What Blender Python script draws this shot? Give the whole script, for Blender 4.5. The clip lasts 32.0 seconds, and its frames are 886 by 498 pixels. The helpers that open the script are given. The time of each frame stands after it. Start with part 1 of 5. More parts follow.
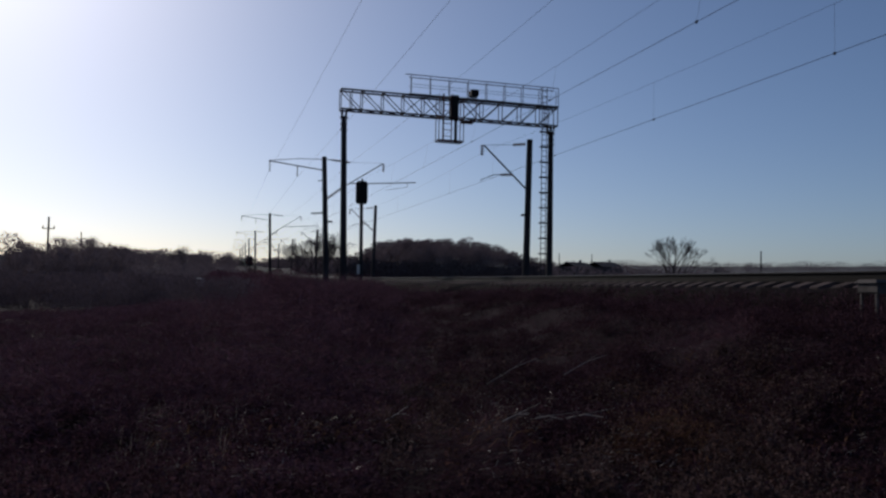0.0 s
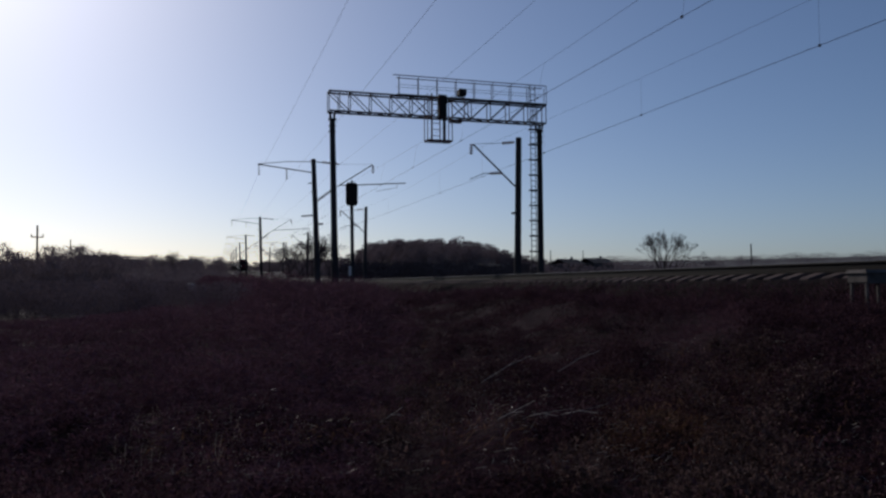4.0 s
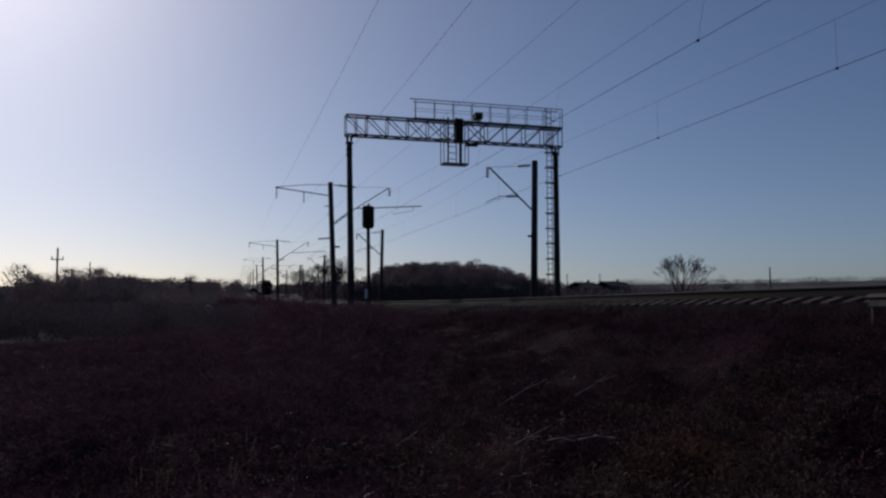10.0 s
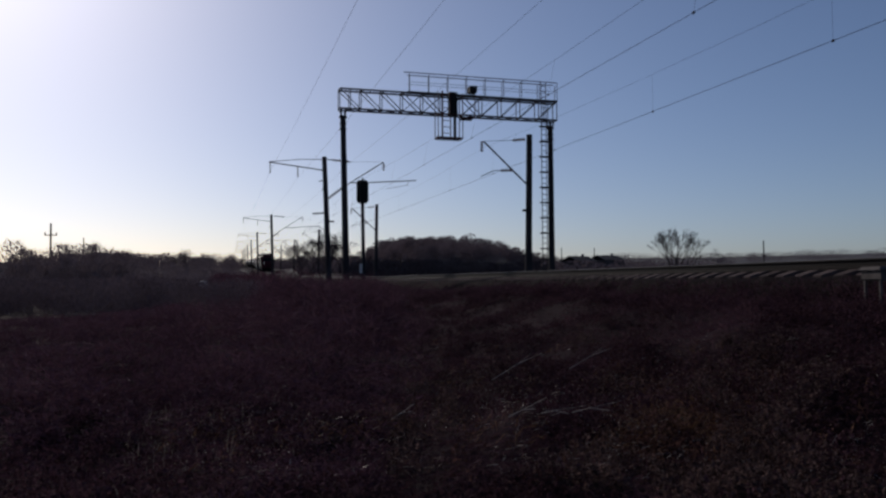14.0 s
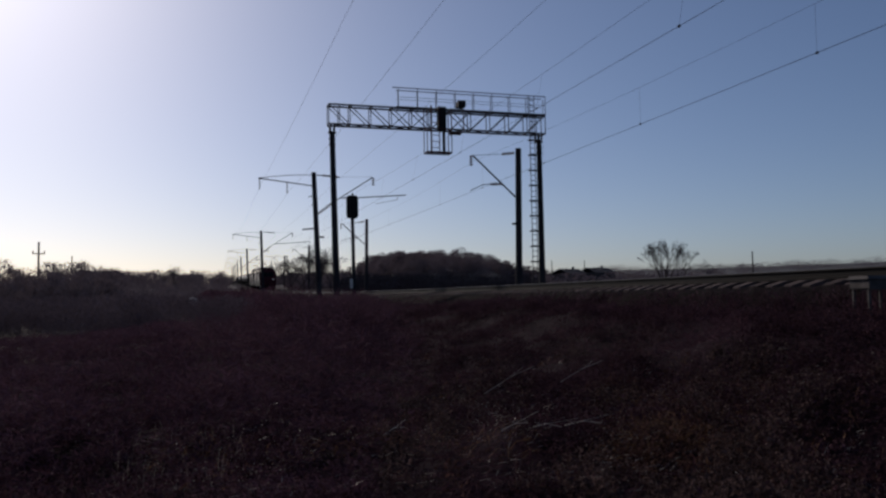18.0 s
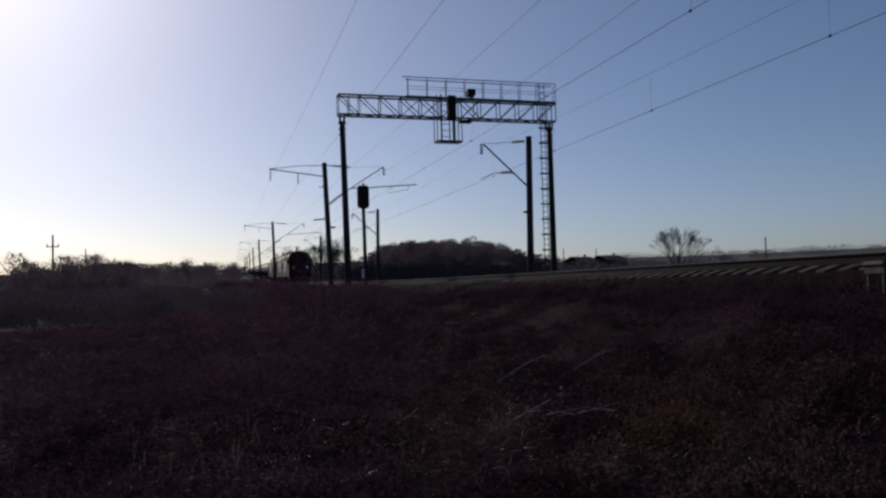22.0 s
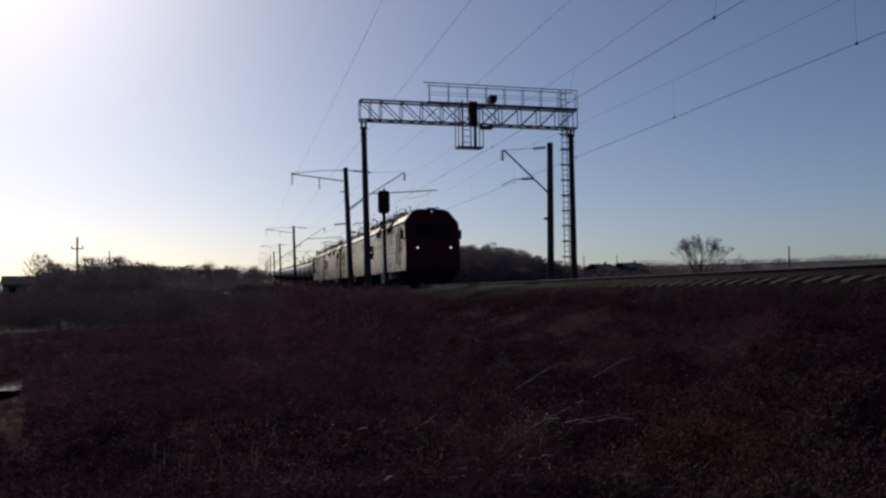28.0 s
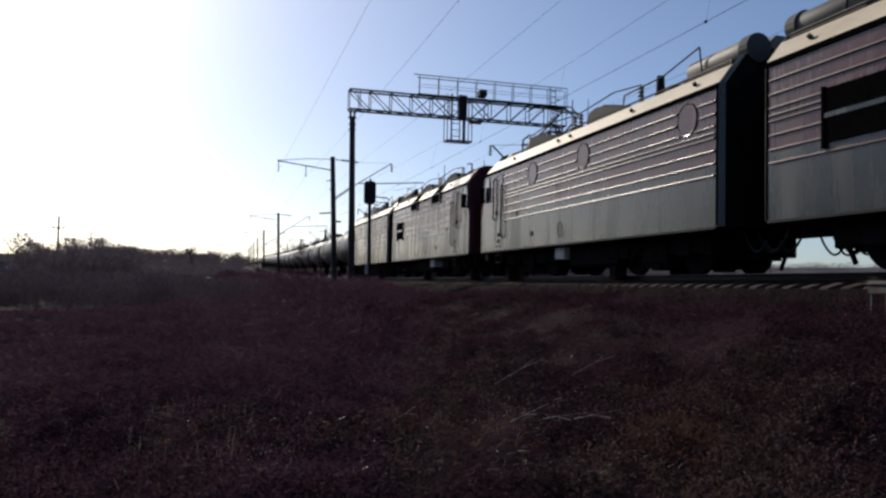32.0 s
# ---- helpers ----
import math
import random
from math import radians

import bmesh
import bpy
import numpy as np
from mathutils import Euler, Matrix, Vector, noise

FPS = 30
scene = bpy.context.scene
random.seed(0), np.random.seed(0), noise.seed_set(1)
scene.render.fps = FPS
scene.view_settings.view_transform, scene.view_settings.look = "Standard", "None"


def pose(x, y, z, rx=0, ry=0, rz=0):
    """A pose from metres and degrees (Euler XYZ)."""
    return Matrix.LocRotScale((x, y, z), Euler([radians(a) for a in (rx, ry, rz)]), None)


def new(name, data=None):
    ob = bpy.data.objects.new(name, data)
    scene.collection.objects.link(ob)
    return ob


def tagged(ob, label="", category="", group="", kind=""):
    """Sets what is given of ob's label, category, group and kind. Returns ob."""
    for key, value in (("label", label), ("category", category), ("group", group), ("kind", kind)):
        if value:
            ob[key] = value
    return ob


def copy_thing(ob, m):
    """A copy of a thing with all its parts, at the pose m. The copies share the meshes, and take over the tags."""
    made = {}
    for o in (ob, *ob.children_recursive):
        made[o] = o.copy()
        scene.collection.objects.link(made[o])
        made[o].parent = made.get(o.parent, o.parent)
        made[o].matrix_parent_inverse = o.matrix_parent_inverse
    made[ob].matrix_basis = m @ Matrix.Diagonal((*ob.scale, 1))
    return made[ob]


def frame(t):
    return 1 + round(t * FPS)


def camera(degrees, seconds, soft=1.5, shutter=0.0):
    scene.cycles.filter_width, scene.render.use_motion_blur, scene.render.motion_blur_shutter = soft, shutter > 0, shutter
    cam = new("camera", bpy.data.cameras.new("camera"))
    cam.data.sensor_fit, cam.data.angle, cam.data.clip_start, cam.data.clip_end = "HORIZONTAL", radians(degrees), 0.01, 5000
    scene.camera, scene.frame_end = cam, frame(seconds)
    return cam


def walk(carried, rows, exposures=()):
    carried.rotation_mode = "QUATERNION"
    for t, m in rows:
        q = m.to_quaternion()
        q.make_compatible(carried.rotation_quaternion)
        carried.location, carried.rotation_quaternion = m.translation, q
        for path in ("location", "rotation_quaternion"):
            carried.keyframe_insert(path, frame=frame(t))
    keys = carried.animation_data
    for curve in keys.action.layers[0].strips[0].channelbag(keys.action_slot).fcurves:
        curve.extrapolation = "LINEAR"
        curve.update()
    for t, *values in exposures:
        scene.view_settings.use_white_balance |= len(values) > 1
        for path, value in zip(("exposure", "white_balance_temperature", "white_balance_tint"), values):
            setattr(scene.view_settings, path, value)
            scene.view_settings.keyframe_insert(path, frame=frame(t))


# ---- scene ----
# The line runs along +y, x is across it, z = 0 is the near track's rail head at the camera.
EYE_Z = -0.43
cam = camera(58.5, 32.0, soft=2.5)
PATH = [
    (0.0, pose(0, 0, EYE_Z, 92.803, -1.051, -16.474)),
    (0.5, pose(0, 0, EYE_Z, 92.827, -1.255, -16.400)),
    (1.0, pose(0, 0, EYE_Z, 92.620, -1.044, -16.437)),
    (1.5, pose(0, 0, EYE_Z, 92.756, -1.123, -16.744)),
    (2.0, pose(0, 0, EYE_Z, 92.437, -1.000, -17.127)),
    (2.5, pose(0, 0, EYE_Z, 92.109, -0.921, -17.272)),
    (3.0, pose(0, 0, EYE_Z, 92.250, -0.382, -17.305)),
    (3.5, pose(0, 0, EYE_Z, 92.490, 0.244, -17.145)),
    (5.5, pose(0, 0, EYE_Z, 93.282, 0.013, -16.659)),
    (6.0, pose(0, 0, EYE_Z, 92.612, -0.028, -16.690)),
    (6.5, pose(0, 0, EYE_Z, 92.515, -0.591, -17.316)),
    (7.0, pose(0, 0, EYE_Z, 93.524, -0.770, -17.202)),
    (7.5, pose(0, 0, EYE_Z, 94.279, -0.458, -16.472)),
    (8.0, pose(0, 0, EYE_Z, 94.782, 0.012, -15.764)),
    (8.5, pose(0, 0, EYE_Z, 94.849, -0.256, -15.256)),
    (9.0, pose(0, 0, EYE_Z, 94.739, -0.322, -15.632)),
    (9.5, pose(0, 0, EYE_Z, 94.053, -0.293, -15.938)),
    (10.0, pose(0, 0, EYE_Z, 94.448, 0.111, -15.874)),
    (10.5, pose(0, 0, EYE_Z, 94.003, 0.395, -16.066)),
    (11.0, pose(0, 0, EYE_Z, 94.079, 0.339, -16.030)),
    (11.5, pose(0, 0, EYE_Z, 94.060, 0.702, -15.850)),
    (12.0, pose(0, 0, EYE_Z, 94.023, 0.642, -15.936)),
    (12.5, pose(0, 0, EYE_Z, 93.770, 0.391, -16.431)),
    (13.0, pose(0, 0, EYE_Z, 93.304, 0.541, -16.302)),
    (13.5, pose(0, 0, EYE_Z, 92.975, 0.317, -16.213)),
    (14.0, pose(0, 0, EYE_Z, 92.600, 0.312, -16.252)),
    (14.5, pose(0, 0, EYE_Z, 93.391, 0.913, -16.128)),
    (16.5, pose(0, 0, EYE_Z, 93.455, 0.747, -16.464)),
    (17.0, pose(0, 0, EYE_Z, 93.839, 0.535, -16.986)),
    (17.5, pose(0, 0, EYE_Z, 93.863, 0.817, -16.864)),
    (18.0, pose(0, 0, EYE_Z, 93.621, 0.995, -16.914)),
    (18.5, pose(0, 0, EYE_Z, 93.060, 0.926, -16.811)),
    (19.0, pose(0, 0, EYE_Z, 92.871, 1.181, -16.341)),
    (19.5, pose(0, 0, EYE_Z, 93.030, 1.488, -16.129)),
    (20.0, pose(0, 0, EYE_Z, 92.782, 1.638, -16.298)),
    (20.5, pose(0, 0, EYE_Z, 92.330, 1.344, -16.289)),
    (21.0, pose(0, 0, EYE_Z, 92.696, 1.554, -15.910)),
    (21.5, pose(0, 0, EYE_Z, 92.675, 1.562, -16.008)),
    (22.0, pose(0, 0, EYE_Z, 92.852, 1.523, -16.066)),
    (22.5, pose(0, 0, EYE_Z, 92.927, 1.491, -15.931)),
    (23.0, pose(0, 0, EYE_Z, 93.172, 1.442, -15.832)),
    (23.5, pose(0, 0, EYE_Z, 93.045, 1.434, -15.894)),
    (24.0, pose(0, 0, EYE_Z, 92.819, 1.479, -15.329)),
    (24.5, pose(0, 0, EYE_Z, 92.623, 1.569, -15.128)),
    (25.0, pose(0, 0, EYE_Z, 92.676, 1.329, -15.298)),
    (25.5, pose(0, 0, EYE_Z, 92.689, 1.206, -15.189)),
    (27.5, pose(0, 0, EYE_Z, 93.126, 1.065, -14.495)),
    (28.0, pose(0, 0, EYE_Z, 93.295, 0.860, -14.656)),
    (28.5, pose(0, 0, EYE_Z, 93.183, 0.681, -14.800)),
    (29.0, pose(0, 0, EYE_Z, 92.984, 0.326, -15.017)),
    (29.5, pose(0, 0, EYE_Z, 92.992, 0.018, -14.938)),
    (30.0, pose(0, 0, EYE_Z, 92.705, -0.103, -15.026)),
    (30.5, pose(0, 0, EYE_Z, 92.581, -0.310, -15.179)),
    (31.0, pose(0, 0, EYE_Z, 92.605, -0.577, -15.238)),
    (31.5, pose(0, 0, EYE_Z, 92.497, -0.735, -15.443)),
    (32.0, pose(0, 0, EYE_Z, 92.800, -1.186, -15.896)),
]
EXPOSURES = [(0.0, -0.56, 5700, 13), (7.0, -0.58, 5700, 13), (9.0, -0.93, 5650, 14), (12.0, -0.70, 5850, 16), (14.0, -0.58, 5850, 16),
             (17.0, -0.63, 5900, 16), (21.0, -0.56, 5900, 16), (27.5, -0.58, 6080, 15), (30.0, -0.12, 6130, 14), (32.0, 0.15, 5960, 11)]
walk(cam, PATH, EXPOSURES)

# ---- world and sun ----
SUN_AZ, SUN_EL = -17.5, 29.5      # degrees from +y towards +x, and above the horizon
world = bpy.data.worlds.new("sky")
scene.world = world
world.use_nodes = True
_n = world.node_tree.nodes
_sky = _n.new("ShaderNodeTexSky")
_sky.sky_type = "NISHITA"
_sky.sun_disc = False
_sky.sun_elevation = radians(SUN_EL)
_sky.sun_rotation = radians(SUN_AZ)
_sky.air_density, _sky.dust_density, _sky.ozone_density = 0.78, 1.05, 1.8
world.node_tree.links.new(_sky.outputs[0], _n["Background"].inputs[0])
_n["Background"].inputs[1].default_value = 0.09
_sun = new("sun", bpy.data.lights.new("sun", "SUN"))
_sun.data.energy, _sun.data.angle, _sun.data.color = 3.3, radians(1.0), (1.0, 0.87, 0.68)
_a, _e = radians(SUN_AZ), radians(SUN_EL)
SUN_DIR = Vector((math.sin(_a) * math.cos(_e), math.cos(_a) * math.cos(_e), math.sin(_e)))
_sun.matrix_world = SUN_DIR.to_track_quat("Z", "Y").to_matrix().to_4x4()

# ---- materials ----


def material(name, a, b, rough=0.7, metal=0.0, scale=8.0, fine=60.0, bump=0.0, vary=0.0, spec=0.4, island=False, stretch=(1, 1, 1), coat=0.0, through_light=0.0, spread=0.12, grime=0.0):
    """Two tones mixed by coarse and fine noise, with relief and, if asked, a change of tone from object to object or from piece to piece."""
    m = bpy.data.materials.new(name)
    m.use_nodes = True
    nt = m.node_tree
    N, L = nt.nodes, nt.links
    p = N["Principled BSDF"]
    tc = N.new("ShaderNodeTexCoord")
    mp = N.new("ShaderNodeMapping")
    mp.inputs["Scale"].default_value = stretch
    L.new(tc.outputs["Object"], mp.inputs[0])
    n1, n2 = N.new("ShaderNodeTexNoise"), N.new("ShaderNodeTexNoise")
    for n, s in ((n1, scale), (n2, fine)):
        n.inputs["Scale"].default_value = s
        n.inputs["Detail"].default_value = 5
        L.new(mp.outputs[0], n.inputs["Vector"])
    ad = N.new("ShaderNodeMath")
    ad.operation = "MULTIPLY_ADD"
    ad.inputs[1].default_value = 0.45
    L.new(n2.outputs[0], ad.inputs[0])
    hf = N.new("ShaderNodeMath")
    hf.operation = "MULTIPLY"
    hf.inputs[1].default_value = 0.75
    L.new(n1.outputs[0], hf.inputs[0])
    L.new(hf.outputs[0], ad.inputs[2])
    rp = N.new("ShaderNodeValToRGB")
    rp.color_ramp.elements[0].position, rp.color_ramp.elements[1].position = 0.40, 0.80
    rp.color_ramp.elements[0].color, rp.color_ramp.elements[1].color = (*a, 1), (*b, 1)
    L.new(ad.outputs[0], rp.inputs[0])
    col = rp.outputs[0]
    if vary:
        src = N.new("ShaderNodeNewGeometry").outputs["Random Per Island"] if island else N.new("ShaderNodeObjectInfo").outputs["Random"]
        hs = N.new("ShaderNodeHueSaturation")
        mr = N.new("ShaderNodeMapRange")
        mr.inputs[3].default_value, mr.inputs[4].default_value = 1 - vary, 1 + vary
        L.new(src, mr.inputs[0])
        L.new(mr.outputs[0], hs.inputs["Value"])
        L.new(col, hs.inputs["Color"])
        col = hs.outputs[0]
    gm = None
    if grime:
        # runs of dirt down the side: they dull the gloss and darken the paint
        m3 = N.new("ShaderNodeMapping")
        m3.inputs["Scale"].default_value = (1.0, 1.1, 0.16)
        L.new(tc.outputs["Object"], m3.inputs[0])
        n3 = N.new("ShaderNodeTexNoise")
        n3.inputs["Scale"].default_value = 1.6
        n3.inputs["Detail"].default_value = 7
        n3.inputs["Roughness"].default_value = 0.68
        L.new(m3.outputs[0], n3.inputs["Vector"])
        gm = N.new("ShaderNodeMapRange")
        gm.inputs[1].default_value, gm.inputs[2].default_value = 0.47, 0.66
        gm.inputs[3].default_value, gm.inputs[4].default_value = 0.0, grime
        L.new(n3.outputs[0], gm.inputs[0])
        mc = N.new("ShaderNodeMixRGB")
        mc.inputs[2].default_value = (0.022, 0.017, 0.016, 1)
        L.new(gm.outputs[0], mc.inputs[0])
        L.new(col, mc.inputs[1])
        col = mc.outputs[0]
    L.new(col, p.inputs["Base Color"])
    rr = N.new("ShaderNodeMapRange")
    rr.inputs[3].default_value, rr.inputs[4].default_value = max(0.03, rough - spread), min(1, rough + spread)
    L.new(n1.outputs[0], rr.inputs[0])
    if gm is None:
        L.new(rr.outputs[0], p.inputs["Roughness"])
    else:
        dull = N.new("ShaderNodeMath")
        dull.operation = "MULTIPLY_ADD"
        dull.inputs[1].default_value = 0.5
        L.new(gm.outputs[0], dull.inputs[0])
        L.new(rr.outputs[0], dull.inputs[2])
        L.new(dull.outputs[0], p.inputs["Roughness"])
    p.inputs["Metallic"].default_value = metal
    p.inputs["Specular IOR Level"].default_value = spec
    p.inputs["Coat Weight"].default_value = coat
    p.inputs["Coat Roughness"].default_value = 0.36
    if through_light:
        tr = N.new("ShaderNodeBsdfTranslucent")
        L.new(col, tr.inputs["Color"])
        mx = N.new("ShaderNodeMixShader")
        mx.inputs[0].default_value = through_light
        L.new(p.outputs[0], mx.inputs[1])
        L.new(tr.outputs[0], mx.inputs[2])
        L.new(mx.outputs[0], N["Material Output"].inputs["Surface"])
    if bump:
        bp = N.new("ShaderNodeBump")
        bp.inputs["Strength"].default_value = bump
        bp.inputs["Distance"].default_value = 0.02
        L.new(ad.outputs[0], bp.inputs["Height"])
        L.new(bp.outputs[0], p.inputs["Normal"])
    return m


def glow(name, color, strength):
    m = bpy.data.materials.new(name)
    m.use_nodes = True
    p = m.node_tree.nodes["Principled BSDF"]
    p.inputs["Base Color"].default_value = (*color, 1)
    p.inputs["Emission Color"].default_value = (*color, 1)
    p.inputs["Emission Strength"].default_value = strength
    return m


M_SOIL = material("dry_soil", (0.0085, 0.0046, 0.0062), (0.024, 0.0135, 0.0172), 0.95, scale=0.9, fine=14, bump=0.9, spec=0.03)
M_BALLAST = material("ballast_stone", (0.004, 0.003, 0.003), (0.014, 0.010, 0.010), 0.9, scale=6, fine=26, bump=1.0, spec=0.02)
M_SLEEPER = material("sleeper_concrete", (0.045, 0.034, 0.032), (0.105, 0.080, 0.076), 0.9, scale=5, fine=50, bump=0.3, vary=0.35, spec=0.05)
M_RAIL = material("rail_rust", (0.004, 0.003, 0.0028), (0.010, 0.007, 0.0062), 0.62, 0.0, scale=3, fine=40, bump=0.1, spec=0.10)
M_RAILTOP = material("rail_polished", (0.05, 0.047, 0.046), (0.10, 0.096, 0.095), 0.45, 0.2, scale=3, fine=40, spec=0.3)
M_POST = material("post_concrete", (0.026, 0.022, 0.023), (0.062, 0.055, 0.056), 0.9, scale=2.5, fine=30, bump=0.3, stretch=(1, 1, 0.3), vary=0.15, spec=0.05)
M_STEEL = material("painted_steel", (0.013, 0.0125, 0.015), (0.035, 0.034, 0.039), 0.75, 0.0, scale=4, fine=45, bump=0.15, spec=0.12)
M_STEELRED = material("red_oxide_steel", (0.04, 0.018, 0.019), (0.08, 0.034, 0.034), 0.8, 0.0, scale=4, fine=45, spec=0.1)
M_WIRE = material("weathered_wire", (0.02, 0.017, 0.016), (0.045, 0.038, 0.035), 0.95, 0.0, scale=4, fine=45, spec=0.02)
M_INSUL = material("insulator_glaze", (0.10, 0.06, 0.045), (0.16, 0.10, 0.08), 0.25, scale=4, fine=40, coat=0.5)
M_BLACK = material("black_enamel", (0.006, 0.006, 0.0065), (0.015, 0.015, 0.016), 0.6, scale=5, fine=60, spec=0.12)
# Black that paints the shade inside openings; also on mirrors, handrails and gutter.
M_VOID = material("unlit_black", (0.003, 0.003, 0.003), (0.006, 0.006, 0.006), 1.0, spec=0.0)
M_PALE = material("weathered_pale_paint", (0.05, 0.045, 0.043), (0.11, 0.10, 0.097), 0.9, scale=5, fine=60, spec=0.05)
M_WHITE = material("dull_white_paint", (0.32, 0.31, 0.30), (0.52, 0.51, 0.50), 0.6, scale=5, fine=60)
M_RED = material("faded_red_paint", (0.042, 0.0038, 0.0055), (0.092, 0.014, 0.017), 0.24, scale=0.9, fine=9, bump=0.02, spec=0.50, grime=0.22, stretch=(1, 1, 0.35), spread=0.14)
M_GREY = material("grey_paint", (0.010, 0.013, 0.012), (0.034, 0.039, 0.036), 0.24, scale=0.8, fine=10, bump=0.02, spec=0.48, grime=0.28, stretch=(1, 1, 0.35), spread=0.14)
M_NOSE = material("dark_red_paint", (0.034, 0.0075, 0.012), (0.070, 0.018, 0.024), 0.7, scale=0.9, fine=9, spec=0.04)
M_CREAM = material("cream_roof_paint", (0.50, 0.41, 0.28), (0.68, 0.58, 0.42), 0.5, scale=1.2, fine=14, bump=0.05, stretch=(1, 0.3, 1), spec=0.3)
M_RIB = material("worn_red_rib_paint", (0.05, 0.010, 0.011), (0.09, 0.03, 0.03), 0.30, scale=2, fine=14, spec=0.40, stretch=(1, 0.4, 1), spread=0.02)
M_ROOFBOX = material("grey_roof_equipment_paint", (0.012, 0.011, 0.0105), (0.035, 0.032, 0.03), 0.6, scale=1.5, fine=14, spec=0.12, vary=0.3)
M_ROOFTOP = material("dusty_pale_roof_paint", (0.09, 0.082, 0.07), (0.20, 0.18, 0.15), 0.6, scale=1.3, fine=14, bump=0.1, spec=0.3)
M_ROOFDARK = material("roof_soot_and_shade", (0.03, 0.03, 0.032), (0.08, 0.078, 0.075), 0.8, scale=1.5, fine=20, bump=0.2)
# Grime, darkened further: the deep shade below the body is in this colour.
M_UNDER = material("underframe_grime_shade", (0.006, 0.0052, 0.0052), (0.018, 0.0155, 0.015), 0.95, scale=3, fine=30, bump=0.2, spec=0.02)
M_WHEEL = material("wheel_steel", (0.006, 0.005, 0.005), (0.015, 0.0125, 0.0115), 0.9, 0.0, scale=4, fine=40, spec=0.04)
M_TANK = material("tank_grey_paint", (0.05, 0.045, 0.045), (0.13, 0.12, 0.12), 0.45, scale=0.8, fine=10, vary=0.3, stretch=(1, 1, 0.4), spec=0.2)
M_GLASS = material("dark_cab_glass", (0.005, 0.006, 0.007), (0.008, 0.009, 0.010), 0.08, spec=0.12, scale=1, fine=5)
# Side panes: part of their pale grey-green reflection is put into the base.
M_CABGLASS = material("cab_side_glass", (0.05, 0.065, 0.065), (0.07, 0.085, 0.085), 0.06, spec=0.7, scale=1, fine=5, spread=0.02)
M_LAMP = glow("headlight_lens", (1.0, 0.97, 0.93), 0.8)
M_DIMLAMP = glow("dim_lens", (1.0, 0.96, 0.9), 0.35)
M_BARK = material("grey_bark", (0.035, 0.028, 0.025), (0.085, 0.07, 0.06), 0.95, scale=3, fine=25, vary=0.2)
M_TWIG = material("winter_twigs", (0.044, 0.033, 0.034), (0.10, 0.077, 0.076), 0.95, scale=0.3, fine=3, vary=0.3, island=True, spec=0.05)
# Twigs lightened: the haze over far woods is put into the base colour.
M_WOOD = material("hazed_far_woodland", (0.085, 0.066, 0.072), (0.19, 0.15, 0.16), 0.95, scale=0.05, fine=0.6, vary=0.3, island=True, spec=0.03, through_light=0.2)
M_SCRUB = material("bare_scrub_twigs", (0.062, 0.046, 0.053), (0.135, 0.105, 0.118), 0.95, scale=0.3, fine=3, vary=0.35, island=True, spec=0.03, through_light=0.18)
M_BRUSH = material("dead_brush", (0.046, 0.0215, 0.031), (0.122, 0.062, 0.081), 0.9, scale=0.6, fine=6, vary=0.45, island=True, spec=0.03, through_light=0.2)
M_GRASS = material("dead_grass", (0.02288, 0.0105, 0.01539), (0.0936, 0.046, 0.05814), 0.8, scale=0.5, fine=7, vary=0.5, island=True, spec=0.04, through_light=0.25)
M_STRAW = material("bleached_straw", (0.075, 0.038, 0.020), (0.16, 0.088, 0.052), 0.7, scale=1, fine=9, vary=0.5, island=True, spec=0.06, through_light=0.3)
M_WATER = material("still_water", (0.01, 0.011, 0.012), (0.016, 0.016, 0.017), 0.10, spec=0.6, scale=1, fine=6, spread=0.03)
# Pale dry reed, also used to paint sunlit glints in the grass.
M_REED = material("pale_reed_and_glint", (0.17, 0.14, 0.12), (0.34, 0.29, 0.245), 0.5, scale=1, fine=9, vary=0.3, island=True, through_light=0.25)
M_TUFT = material("lumpy_dead_leaves", (0.020, 0.0125, 0.0125), (0.103, 0.065, 0.060), 0.85, scale=2.5, fine=9, vary=0.6, island=True, spec=0.05, through_light=0.3)
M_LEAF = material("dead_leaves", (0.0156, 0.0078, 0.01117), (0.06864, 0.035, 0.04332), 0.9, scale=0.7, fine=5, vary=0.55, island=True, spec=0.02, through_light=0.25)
M_RUST = material("rusty_dead_leaves", (0.032, 0.015, 0.0135), (0.098, 0.053, 0.045), 0.9, scale=0.8, fine=6, vary=0.5, island=True, spec=0.03, through_light=0.3)
M_FIELD = material("far_field", (0.026, 0.023, 0.023), (0.062, 0.056, 0.054), 0.95, scale=0.01, fine=0.2)
M_ROOF = material("slate_roof", (0.04, 0.036, 0.036), (0.09, 0.08, 0.08), 0.9, scale=1, fine=12, spec=0.08)
# Dull pale base: the sky that the far roofs mirror is painted in.
M_PALEROOF = material("sky_pale_roof", (0.40, 0.39, 0.37), (0.56, 0.55, 0.52), 0.8, scale=1, fine=12, spec=0.1)
M_WALL = material("old_plaster", (0.10, 0.095, 0.09), (0.2, 0.19, 0.18), 0.9, scale=0.8, fine=10)


